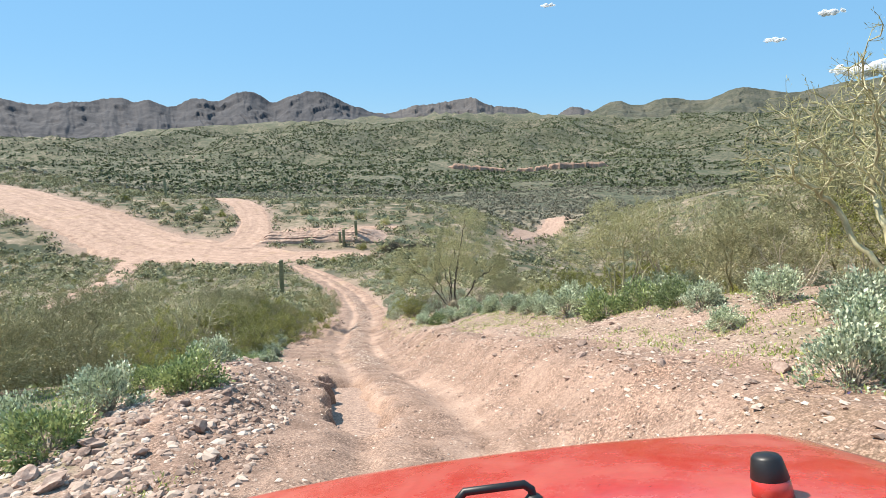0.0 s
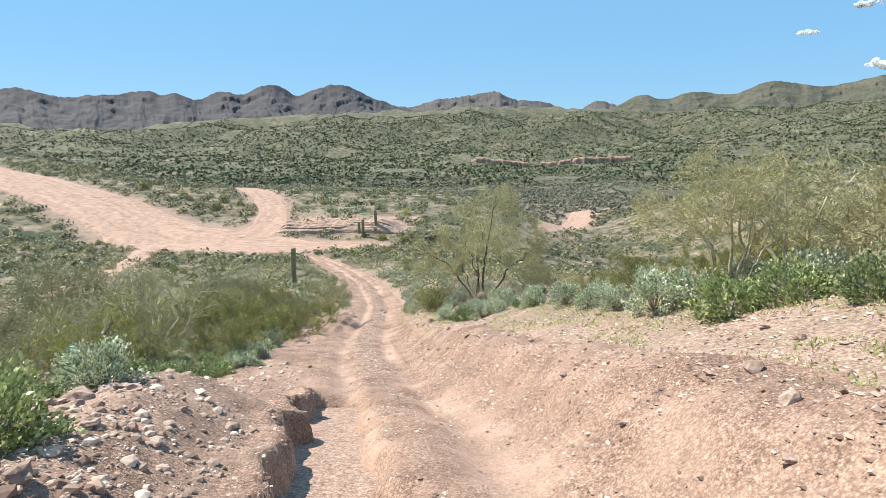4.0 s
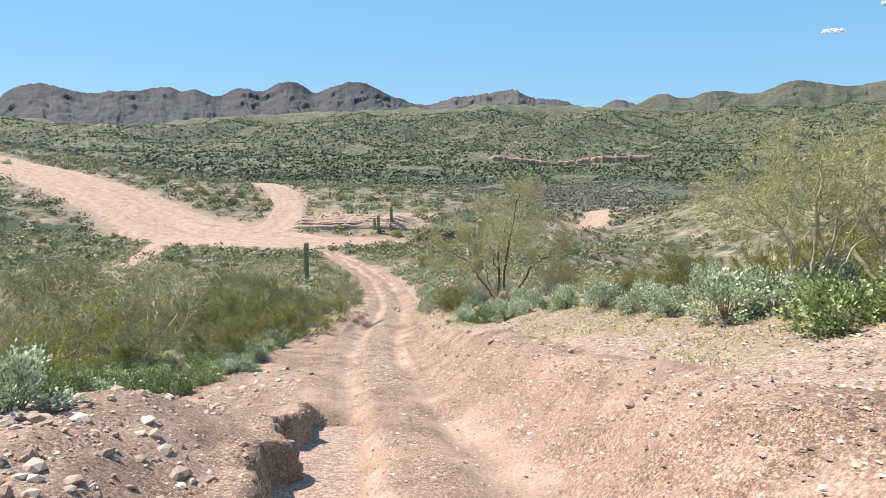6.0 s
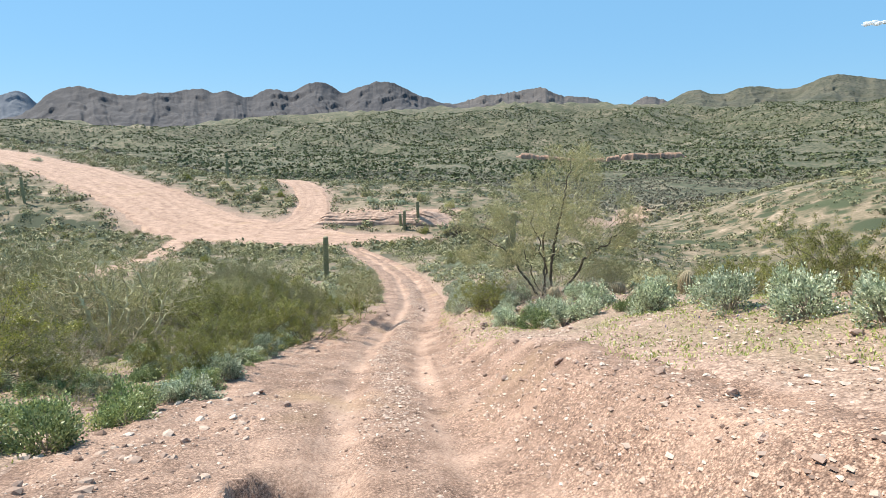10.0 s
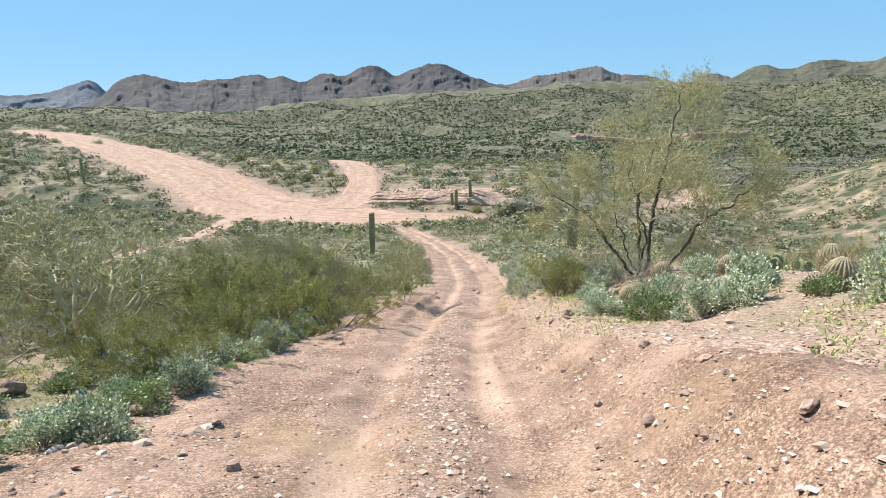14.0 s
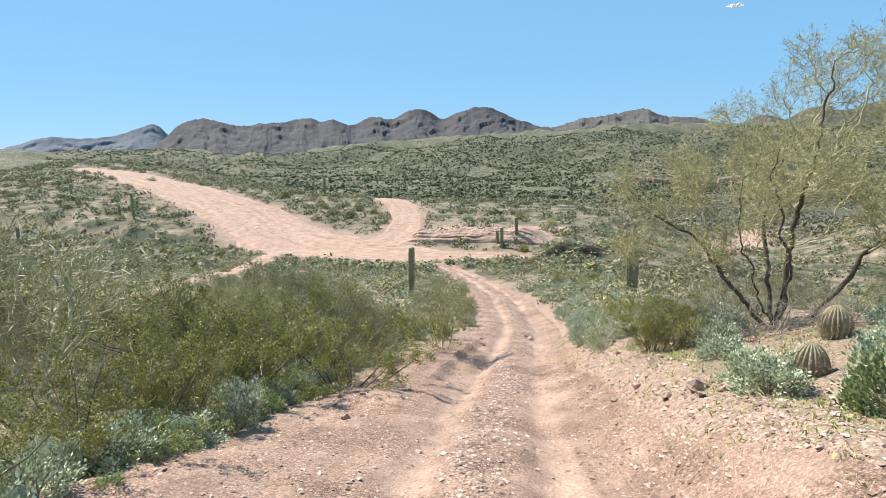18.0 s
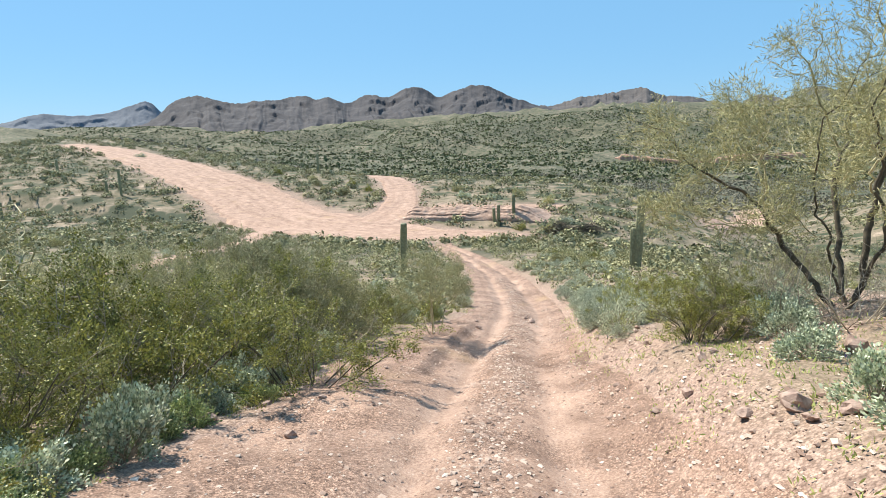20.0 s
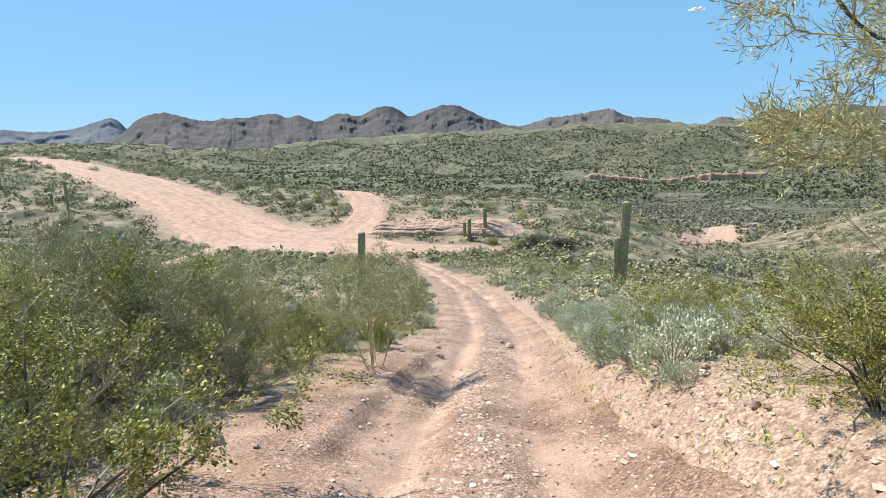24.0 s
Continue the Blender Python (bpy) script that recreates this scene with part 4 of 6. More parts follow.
PV_LABEL = "yellow-green palo verde tree with pale twisting limbs"
pv_models = [
    desert_tree("palo_verde", 101, [(-1.2, -0.2, 1.5), (-0.5, 0.5, 1.9), (0.35, 0.1, 2.2), (1.1, -0.2, 1.6), (0.3, -0.9, 1.4), (-0.5, -0.8, 1.3)],
                [(0.7, 0.2, 4.5, 1.3, 1.4, 1.2), (-0.6, 0.3, 3.6, 1.3, 1.3, 0.9), (-2.0, 0.0, 2.8, 1.5, 1.4, 0.9), (1.8, -0.1, 3.0, 1.5, 1.5, 1.2), (0.0, -1.6, 2.7, 1.7, 1.3, 1.1), (0.2, 1.7, 2.8, 1.6, 1.3, 1.1), (-1.9, -0.6, 1.7, 1.2, 1.2, 0.8), (2.2, -0.5, 1.9, 1.0, 1.1, 0.8)],
                3600, PV_LABEL, "tree", M_DARKBARK, M_LIMB, M_TWIG, M_PVLEAF, 0.12, 0.14, 1.8, 0.0044, 2.25, 5, 0.20, 4, 0.075, 0.10, 1.4, 0.17),
    desert_tree("palo_verde", 117, [(-0.6, 0.2, 1.2), (0.5, 0.3, 1.3), (0.1, -0.5, 1.2), (0.2, 0.1, 1.6), (-0.3, -0.3, 1.5)],
                [(0.0, 0.0, 2.6, 1.3, 1.3, 0.9), (-1.0, 0.3, 1.9, 1.0, 1.0, 0.8), (1.0, -0.2, 1.9, 1.0, 1.0, 0.8), (0.1, -0.9, 1.7, 1.0, 0.9, 0.7)],
                2000, PV_LABEL, "tree", M_LIMB, M_LIMB, M_TWIG, M_PVLEAF, 0.11, 0.13, 1.5, 0.0040, 2.25, 4, 0.20, 5, 0.07, 0.08, 2.0, 0.18),
    desert_tree("palo_verde", 131, [(-1.3, 0.2, 0.9), (-0.6, 0.6, 1.2), (0.5, -0.2, 1.2), (1.2, 0.1, 0.7), (0.0, -0.9, 0.9), (-0.8, -0.6, 1.1)],
                [(-1.3, 0.0, 1.7, 1.2, 1.2, 0.8), (1.1, 0.1, 1.5, 1.2, 1.2, 0.8), (0.0, 0.2, 2.2, 1.3, 1.3, 0.7), (0.0, -1.2, 1.4, 1.2, 0.9, 0.7)],
                1700, PV_LABEL, "tree", M_LIMB, M_LIMB, M_TWIG, M_PVLEAF, 0.13, 0.17, 1.5, 0.0070, 2.1, 3, 0.24, 5, 0.05, 0.5, 1.4),
    desert_tree("palo_verde", 149, [(-0.5, 0.1, 0.6), (0.4, 0.3, 0.7), (0.1, -0.4, 0.6), (0.0, 0.2, 0.8), (0.5, -0.3, 0.5), (-0.3, -0.4, 0.6), (-0.2, 0.5, 0.6)],
                [(0.0, 0.0, 1.2, 1.0, 1.0, 0.7), (-0.6, 0.2, 0.9, 0.8, 0.8, 0.6), (0.6, -0.2, 0.9, 0.8, 0.8, 0.6)],
                1100, "feathery grey-green palo verde shrub", "shrub", M_BARK, M_BARK, M_BARK, M_GREYPV, 0.09, 0.11, 1.0, 0.0036, 2.4, 5, 0.17, 6, 0.065, 0.0, 2.8, 0.20),
]
pv_models.append(woody("dead_palo_verde", 157, 5, 1.3, 1.8, 0.05, BARE_PLAN, 0.05, 2, M_STEM, M_PALE, M_PALE, "bare pale palo verde of twisted dead limbs", "tree", 0.16, 0.7, 5))
pv_tall = [tall_of(m) for m in pv_models]
CREO_LABEL = "dark olive-green creosote bush with thin stems"
creo_models = [
    woody("creosote_bush", 201, 13, 0.75, 1.35, 0.014, CREO_PLAN, 0.027, 80, M_CREO, M_DARKBARK, M_STEM, CREO_LABEL, "shrub", 0.55, 0.05, 4),
    woody("creosote_bush", 211, 11, 0.95, 1.30, 0.013, CREO_PLAN, 0.027, 80, M_CREO, M_DARKBARK, M_STEM, CREO_LABEL, "shrub", 0.55, 0.05, 4),
    woody("creosote_bush", 223, 12, 1.0, 1.25, 0.013, CREO_PLAN, 0.026, 46, M_OLIVE, M_STEM, M_STEM, "dry grey-olive shrub with bare twigs", "shrub", 0.45, 0.25, 4),
]
creo_models.append(woody("dead_shrub", 231, 12, 0.9, 1.3, 0.013, CREO_PLAN, 0.03, 3, M_STEM, M_PALE, M_STEM, "bare grey shrub of tangled dead twigs", "shrub", 0.3, 0.6, 4))
creo_tall = [tall_of(m) for m in creo_models]
bb_models = [
    mound("brittlebush", 301, M_SILVER, 0.05, 3600, "rounded silver-green brittlebush on stony ground", "shrub"),
    mound("brittlebush", 307, M_SILVER, 0.055, 3200, "rounded silver-green brittlebush on stony ground", "shrub", True, 0.6),
    mound("brittlebush", 311, M_LUSH, 0.052, 3600, "fresh green brittlebush with pale leaf edges", "shrub", True, 0.55),
]
sage_models = [
    mound("bursage", 321, M_SAGE, 0.042, 2600, "low grey-green bursage mound on gravel", "shrub", True, 0.5),
    mound("bursage", 323, M_SAGE, 0.042, 2500, "low grey-green bursage mound on gravel", "shrub", True, 0.6),
]

# ---- plants: places (x, y, height or width) ----
prng = np.random.default_rng(11)
for x, y, h, k, dz in [
    (6.9, 12.2, 3.6, 1, 0), (9.6, 13.6, 3.4, 2, 0), (8.8, 8.9, 2.6, 3, 0), (12.6, 4.6, 3.1, 1, 0), (9.0, 3.4, 3.9, 2, 0), (-12.7, 22.6, 3.6, 2, 0), (-8.9, 20.6, 2.2, 4, 0), (-8.2, 26.9, 1.8, 4, 0), (-10.4, 18.2, 2.4, 4, 0), (-9.4, 28.6, 2.0, 4, 0), (-10.4, 26.4, 2.0, 1, -0.1), (-9.2, 30.6, 1.9, 3, 0), (-11.9, 29.6, 2.3, 1, -0.1), (-13.9, 26.0, 2.4, 1, -0.1), (-10.2, 33.4, 1.8, 1, 0), (-12.8, 33.0, 2.2, 2, 0), (-14.6, 18.6, 2.4, 3, -0.2), (-11.6, 16.2, 2.2, 2, -0.1), (-7.4, 34.4, 2.4, 1, 0), (-11.8, 31.2, 2.5, 3, 0), (-10.6, 29.0, 2.2, 2, 0), (-8.7, 8.6, 2.4, 3, -0.1), (-10.2, 5.6, 2.6, 3, -0.1), (-7.9, 5.2, 1.8, 3, -0.1), (-12.6, 10.4, 3.0, 3, 0), (-12.4, 21.4, 2.6, 4, 0), (-9.7, 26.9, 1.7, 4, 0), (-12.6, 28.4, 2.3, 4, 0), (-11.2, 35.0, 2.0, 4, 0), (-10.8, 14.0, 1.9, 4, 0), (5.9, 36.0, 1.6, 4, 0), (3.4, 30.6, 1.3, 4, 0), (0.9, 28.8, 1.2, 4, 0), (-15.2, 25.0, 3.0, 2, 0), (-14.0, 33.6, 2.6, 3, 0),
    (-17.5, 24.5, 3.9, 3, 0), (-15.0, 29.0, 3.0, 2, 0), (-14.0, 37.5, 2.9, 3, 0), (-16.5, 43.0, 2.9, 2, 0), (-20.5, 36.0, 2.8, 3, 0), (-21.0, 48.0, 2.8, 3, 0), (-25.0, 40.0, 3.0, 2, 0), (-29.0, 51.0, 3.0, 3, 0), (-23.5, 30.5, 3.2, 3, 0),
    (8.5, 40.0, 2.2, 2, 0), (12.5, 42.5, 2.8, 3, 0), (7.5, 49.0, 2.4, 3, 0), (17.0, 36.0, 2.8, 3, 0), (14.5, 22.0, 3.2, 3, 0), (13.6, 15.5, 3.6, 2, 0), (17.5, 26.0, 3.2, 2, 0), (12.0, 9.5, 3.8, 3, 0)]:
    place(pv_models[k], x, y, h * (0.55 if k == 4 else 1.1 if x < -7 else 1.0) / pv_tall[k], prng, prng.uniform(0.85, 1.1), dz, group="palo verdes")
wide = float(np.percentile([math.hypot(v.co.x, v.co.y) for o in pv_models[0].children if o.name.startswith("crown") for v in o.data.vertices], 97))
place(pv_models[0], 1.75, 28.0, 3.3 / wide, prng, 5.6 / pv_tall[0] * wide / 3.3, -0.1, group="palo verdes", turn=-14)

for x, y, h, k in [
    (-8.8, 25.6, 1.6, 0), (-7.1, 25.7, 1.9, 1), (-9.7, 28.0, 1.9, 1), (-10.6, 33.0, 1.9, 0), (-9.3, 34.6, 1.5, 1), (-10.3, 30.2, 2.2, 0), (-11.6, 27.4, 2.1, 1), (-9.4, 24.2, 1.5, 1), (-6.7, 17.7, 1.2, 0), (-7.5, 19.5, 1.3, 1), (-8.3, 18.2, 1.2, 0), (-7.9, 21.2, 1.4, 0), (-8.7, 23.4, 1.5, 1), (-9.6, 17.0, 1.3, 2), (-8.6, 15.4, 1.1, 0), (-10.4, 15.2, 1.4, 1), (-7.4, 14.6, 0.9, 2),
    (-9.1, 31.6, 1.7, 0), (-12.2, 31.0, 2.2, 1), (-13.0, 34.2, 2.0, 0), (-9.8, 36.6, 1.3, 0), (-12.6, 24.0, 1.9, 2), (-11.3, 13.0, 1.8, 2), (-8.3, 12.6, 1.2, 1), (-14.2, 14.2, 2.2, 2), (-11.2, 9.8, 1.9, 2), (-8.8, 9.0, 1.4, 2),
    (-8.5, 27.6, 1.1, 2), (-11.7, 36.2, 1.7, 1), (-13.8, 27.6, 2.1, 2), (-10.9, 25.2, 2.0, 0), (-8.4, 37.9, 1.2, 0), (-11.4, 38.8, 1.5, 1),
    (-8.0, 28.4, 1.0, 3), (-8.6, 29.6, 1.0, 3), (-10.1, 26.6, 1.6, 3), (-11.9, 22.4, 1.6, 3), (-12.8, 29.4, 1.8, 3), (1.2, 29.6, 1.4, 3), (0.2, 29.4, 1.2, 3), (0.5, 27.0, 1.7, 3), (1.1, 26.3, 1.5, 3), (2.2, 26.0, 1.3, 3), (0.0, 27.9, 1.6, 3), (9.0, 6.6, 1.6, 3), (5.0, 18.6, 0.9, 3), (-0.75, 27.2, 1.35, 0), (-0.2, 28.4, 1.2, 1), (-1.4, 33.2, 1.15, 1), (-0.4, 34.4, 1.0, 0), (0.4, 30.4, 1.3, 2), (1.4, 31.6, 1.5, 2), (0.9, 28.6, 1.3, 2), (3.4, 26.0, 1.3, 2),
    (9.6, 27.2, 1.7, 1), (10.8, 28.6, 1.7, 0), (8.0, 27.4, 1.2, 0), (6.0, 21.5, 1.2, 0), (7.6, 19.8, 1.4, 1), (9.2, 18.2, 1.5, 0), (8.6, 15.8, 1.5, 1), (10.4, 16.6, 1.7, 0), (5.4, 24.2, 1.1, 2), (4.3, 28.2, 1.1, 2), (6.4, 16.6, 1.2, 1), (10.6, 5.6, 2.0, 0), (11.6, 3.6, 2.0, 1), (9.4, 4.8, 1.4, 2), (12.2, 20.2, 1.6, 1), (13.8, 30.4, 1.6, 0)]:
    place(creo_models[k], x, y, h * (prng.uniform(0.75, 1.45) if x < -8.5 else 1.0) / creo_tall[k], prng, prng.uniform(0.85, 1.1), -0.05, group="creosote bushes")

for x, y, w, k in [
    (4.75, -1.2, 0.8, 0), (5.35, -1.7, 0.9, 1), (5.5, -0.3, 0.8, 0), (5.9, -1.0, 0.9, 2), (5.7, 3.0, 0.65, 0), (6.7, 1.5, 0.9, 1), (6.9, 3.7, 1.0, 0), (6.3, 5.2, 0.9, 1), (0.1, 24.6, 0.75, 1), (1.5, 22.4, 0.7, 0), (2.5, 21.0, 0.95, 1), (3.2, 17.7, 0.95, 0),
    (3.8, 15.4, 0.95, 0), (4.3, 14.0, 0.95, 1), (4.6, 12.8, 1.0, 0), (4.9, 10.9, 1.25, 0), (5.7, 11.0, 1.05, 1), (5.4, 8.7, 1.3, 2), (6.2, 8.2, 1.2, 2), (7.6, 12.6, 1.2, 0), (7.3, 9.6, 1.25, 1), (8.4, 11.0, 1.2, 0), (0.2, 22.2, 0.9, 0), (1.0, 20.8, 1.0, 2),
    (1.6, 20.2, 1.0, 0), (2.1, 19.9, 0.9, 1), (2.9, 19.2, 0.6, 2), (3.1, 17.9, 0.9, 0), (4.1, 17.4, 0.85, 1), (0.3, 26.0, 0.75, 0), (0.1, 22.9, 0.75, 0), (2.3, 23.4, 0.8, 0), (1.1, 21.4, 0.9, 0), (0.35, 26.8, 0.9, 0), (0.7, 28.0, 1.0, 1), (5.0, 16.0, 0.8, 1), (5.6, 13.6, 1.0, 0), (6.4, 6.6, 1.0, 2), (2.6, 25.0, 0.8, 1),
    (-3.95, 2.5, 1.15, 0), (-3.5, 0.5, 1.1, 2), (-4.4, 1.2, 1.0, 0), (-3.15, 3.5, 1.15, 2), (-3.7, 6.0, 1.05, 0), (-4.6, 5.0, 0.9, 2), (-5.4, 15.2, 0.85, 1), (-5.5, 13.3, 0.85, 2), (-6.3, 11.6, 0.95, 2), (-6.0, 17.4, 0.85, 1), (-5.9, 14.0, 0.9, 2), (-6.5, 13.0, 0.95, 2), (-5.9, 15.6, 0.8, 2), (-5.3, 9.4, 0.9, 2), (-5.9, 10.2, 0.9, 1), (-5.4, 11.8, 0.8, 2),
    (-6.7, 19.5, 0.85, 1), (-7.0, 21.8, 0.9, 0), (-6.4, 18.2, 0.8, 1), (-7.5, 22.6, 0.85, 0), (-8.0, 25.0, 1.1, 0), (-8.3, 26.8, 1.0, 1), (-8.4, 29.0, 0.8, 0), (-7.6, 24.0, 0.7, 1), (-9.9, 39.3, 1.2, 0), (-10.4, 40.4, 1.0, 1), (-8.6, 39.0, 0.7, 1), (-7.2, 12.0, 1.0, 2), (-4.5, 7.6, 0.8, 2)]:
    place(bb_models[k], x, y, w, prng, prng.uniform(0.85, 1.2), -0.03, group="brittlebushes")

# green cover on the washed shoulder, a silver row along the edge of the track
for k in range(84):
    y = prng.uniform(7.0, 21.0)
    x = -5.5 - 0.07 * (y - 12) - prng.uniform(0, 4.6)
    place(bb_models[2 if prng.random() < 0.75 else 0], x, y, prng.uniform(0.35, 0.95), prng, prng.uniform(0.5, 1.0), -0.04, group="brittlebushes")
for k in range(26):
    y = 16.6 + 12.6 * (k + prng.random()) / 26
    x = -6.45 - 0.125 * (y - 17.5) - prng.uniform(0, 0.75)
    place(bb_models[int(prng.integers(0, 3))], x, y, prng.uniform(0.4, 0.85), prng, prng.uniform(0.7, 1.1), -0.03, group="brittlebushes")
# undergrowth of the thicket: feathery and dead shrubs of all heights
for k in range(16):
    y = prng.uniform(13, 46)
    x = -12.5 - 0.02 * y - prng.uniform(0, 13)
    j = int(prng.choice(3, p=[0.3, 0.5, 0.2])) + 2
    place(pv_models[j], x, y, prng.uniform(1.1, 2.7) * (0.6 if j == 4 else 1.0) / pv_tall[j], prng, prng.uniform(0.8, 1.15), -0.1, group="palo verdes")

# low grey brush beside the lower track, and sparse tufts on both banks
n = 0
while n < 190:
    y = prng.uniform(30, 78)
    d = prng.uniform(2.6, 10.5) * (1 if prng.random() < 0.66 else -1)
    x = float(TRAIL_X(y)) + d
    if vnoise(x / 4, y / 4, 2, 0.5, 33) > 0.42:
        place(sage_models[n % 2], x, y, prng.uniform(0.5, 1.25), prng, prng.uniform(0.8, 1.2), -0.03, group="bursage")
        n += 1

for k in range(80):
    y = prng.uniform(29, 47)
    x = float(TRAIL_X(y)) + 2.5 + prng.random() ** 1.5 * 4.5
    place(sage_models[k % 2], x, y, prng.uniform(0.55, 1.15), prng, prng.uniform(0.8, 1.2), -0.03, group="bursage")

# ---- cacti ----
saguaro(-18.2, 62.5, 4.3, 0.24, "tall single-stemmed saguaro cactus among shrubs", 1)
saguaro(0.52, 68.0, 5.9, 0.30, "ribbed saguaro cactus with a second shorter stem", 2, [(-0.42, 3.4, -0.2)], 0.45)
saguaro(-21.5, 126.0, 4.0, 0.28, "saguaro cactus at the road junction", 3)
saguaro(-19.0, 128.5, 4.6, 0.28, "saguaro cactus at the road junction", 4)
saguaro(-22.6, 127.5, 2.6, 0.26, "short saguaro cactus at the road junction", 5)
saguaro(-90.0, 188.0, 6.0, 0.34, "distant saguaro cactus above the graded road", 6)
for k, (x, y, h) in enumerate([(-112, 131, 6.2), (-117, 132, 2.8), (-140, 140, 4.2), (-120, 108, 4.0), (-56, 214, 5)]):
    saguaro(x, y, h, 0.27, "distant saguaro cactus on the scrub slope", 10 + k)
barrel(0.78, 22.9, 0.50, 0.20, 1.0, "squat barrel cactus with straw spines under a palo verde")
barrel(1.70, 24.8, 0.55, 0.19, 2.0, "pale ribbed barrel cactus beside a palo verde")
barrel(3.25, 19.5, 0.55, 0.20, 6.0, "reddish barrel cactus among brittlebush")
barrel(7.6, 30.2, 1.05, 0.34, 3.0, "tall reddish barrel cactus among brittlebush")
barrel(2.95, 23.9, 0.5, 0.2, 4.0, "small pale barrel cactus")
barrel(3.9, 25.4, 0.5, 0.18, 5.0, "small pale barrel cactus")
for x, y, s, k in [(6.4, 30.8, 1.2, 51), (7.0, 31.6, 1.0, 52), (4.6, 27.0, 0.9, 53), (-13.6, 45.0, 1.0, 54)]:
    prickly_pear(x, y, s, k)


# ---- shrubs of the middle distance ----
def tuft(seed, mat, name, label, leaves, size, h):
    rng = np.random.default_rng(seed)
    c = rng.normal(size=(leaves, 3))
    c /= np.linalg.norm(c, axis=1)[:, None]
    c[:, 2] = np.abs(c[:, 2])
    lump = 0.62 + 0.38 * np.sin(c[:, 0] * 4 + seed) * np.cos(c[:, 1] * 3.4 + seed)
    c = c * (rng.uniform(0.35, 1.0, (leaves, 1)) ** 0.5) * lump[:, None] * np.array([0.62, 0.62, h])
    v, f = leaf_mesh(rng, c, size, c + (0, 0, 0.5), 0.6)
    stems = [([np.zeros(3) - (0, 0, 0.1), p * 0.95], [0.018, 0.006]) for p in c[:9]]
    sv, sf = tube_mesh(stems, 3)
    top = empty(name, label, "shrub", "desert shrubs")
    tagged(part("stemwork", mesh_np(name + "_stemwork", sv, sf, M_STEM, False), top), kind="stuff")
    tagged(part("crown", mesh_np(name + "_crown", v, f, mat, False), top), kind="stuff")
    return top


tufts = [tuft(401, M_OLIVE, "desert_shrub", "olive-green desert shrub on the open slope", 3600, 0.040, 0.8), tuft(403, M_CREO, "desert_shrub", "dark green desert shrub on the open slope", 3600, 0.040, 0.75),
         tuft(405, M_SAGE, "desert_shrub", "grey-green desert shrub on the open slope", 3400, 0.038, 0.6), tuft(407, M_PVLEAF, "desert_shrub", "yellow-green desert shrub on the open slope", 3600, 0.042, 1.0)]


def clear_of_tracks(x, y):
    wl, wr = trail_width(y)
    d = x - TRAIL_X(np.minimum(y, 104))
    return ((d < -wl - 0.6) | (d > wr + 0.6) | (y > 106)) & (road_depth(x, y) < -0.6)


def scatter(rng, count, x0, x1, y0, y1, ok):
    x, y = rng.uniform(x0, x1, count), rng.uniform(y0, y1, count)
    keep = ok(x, y)
    return x[keep], y[keep]


srng = np.random.default_rng(23)
sx, sy = scatter(srng, 4800, -100, 70, 38, 118, lambda x, y: clear_of_tracks(x, y) & (np.abs(x) < y * 1.15 + 8))
for k, (x, y) in enumerate(zip(sx[:280], sy[:280])):
    place(tufts[int(srng.choice(4, p=[0.4, 0.2, 0.2, 0.2]))], x, y, srng.uniform(0.8, 2.3), srng, srng.uniform(0.7, 1.1), -0.05)
for x, y, s in [(-70, 152, 3.4), (-64, 150, 3.8), (-60, 156, 3.2), (-75, 158, 3.0), (-67, 162, 3.4), (-80, 165, 2.8), (-56, 151, 2.4), (-34, 150, 4.0), (-27, 148, 3.6), (-22, 154, 3.8), (-38, 160, 3.4), (-30, 163, 3.2), (-14, 146, 3.4), (-17, 124, 3.2), (-12, 122, 3.4), (-9, 127, 3.6), (-146, 176, 3.6), (-95, 172, 4.0), (-118, 186, 3.6)]:
    place(tufts[int(srng.integers(0, 4))], x, y, s, srng, 0.85, -0.1)


brng = np.random.default_rng(29)
bx, by = scatter(brng, 260, -34, 34, -2, 44, lambda x, y: ((x - TRAIL_X(y) > 9.5) | (x - TRAIL_X(y) < -7.5)) & (np.abs(x) < y * 0.9 + 14))
for x, y in zip(bx[:90], by[:90]):
    if x < 0:
        if x > -12 and brng.random() < 0.5:
            continue
        k = int(brng.choice(4, p=[0.25, 0.2, 0.35, 0.2]))
        place(creo_models[k], x, y, brng.uniform(0.9, 2.0) / creo_tall[k], brng, brng.uniform(0.85, 1.1), -0.05, group="creosote bushes")
    else:
        place(tufts[int(brng.integers(0, 4))], x, y, brng.uniform(0.6, 1.7), brng, brng.uniform(0.7, 1.1), -0.05)


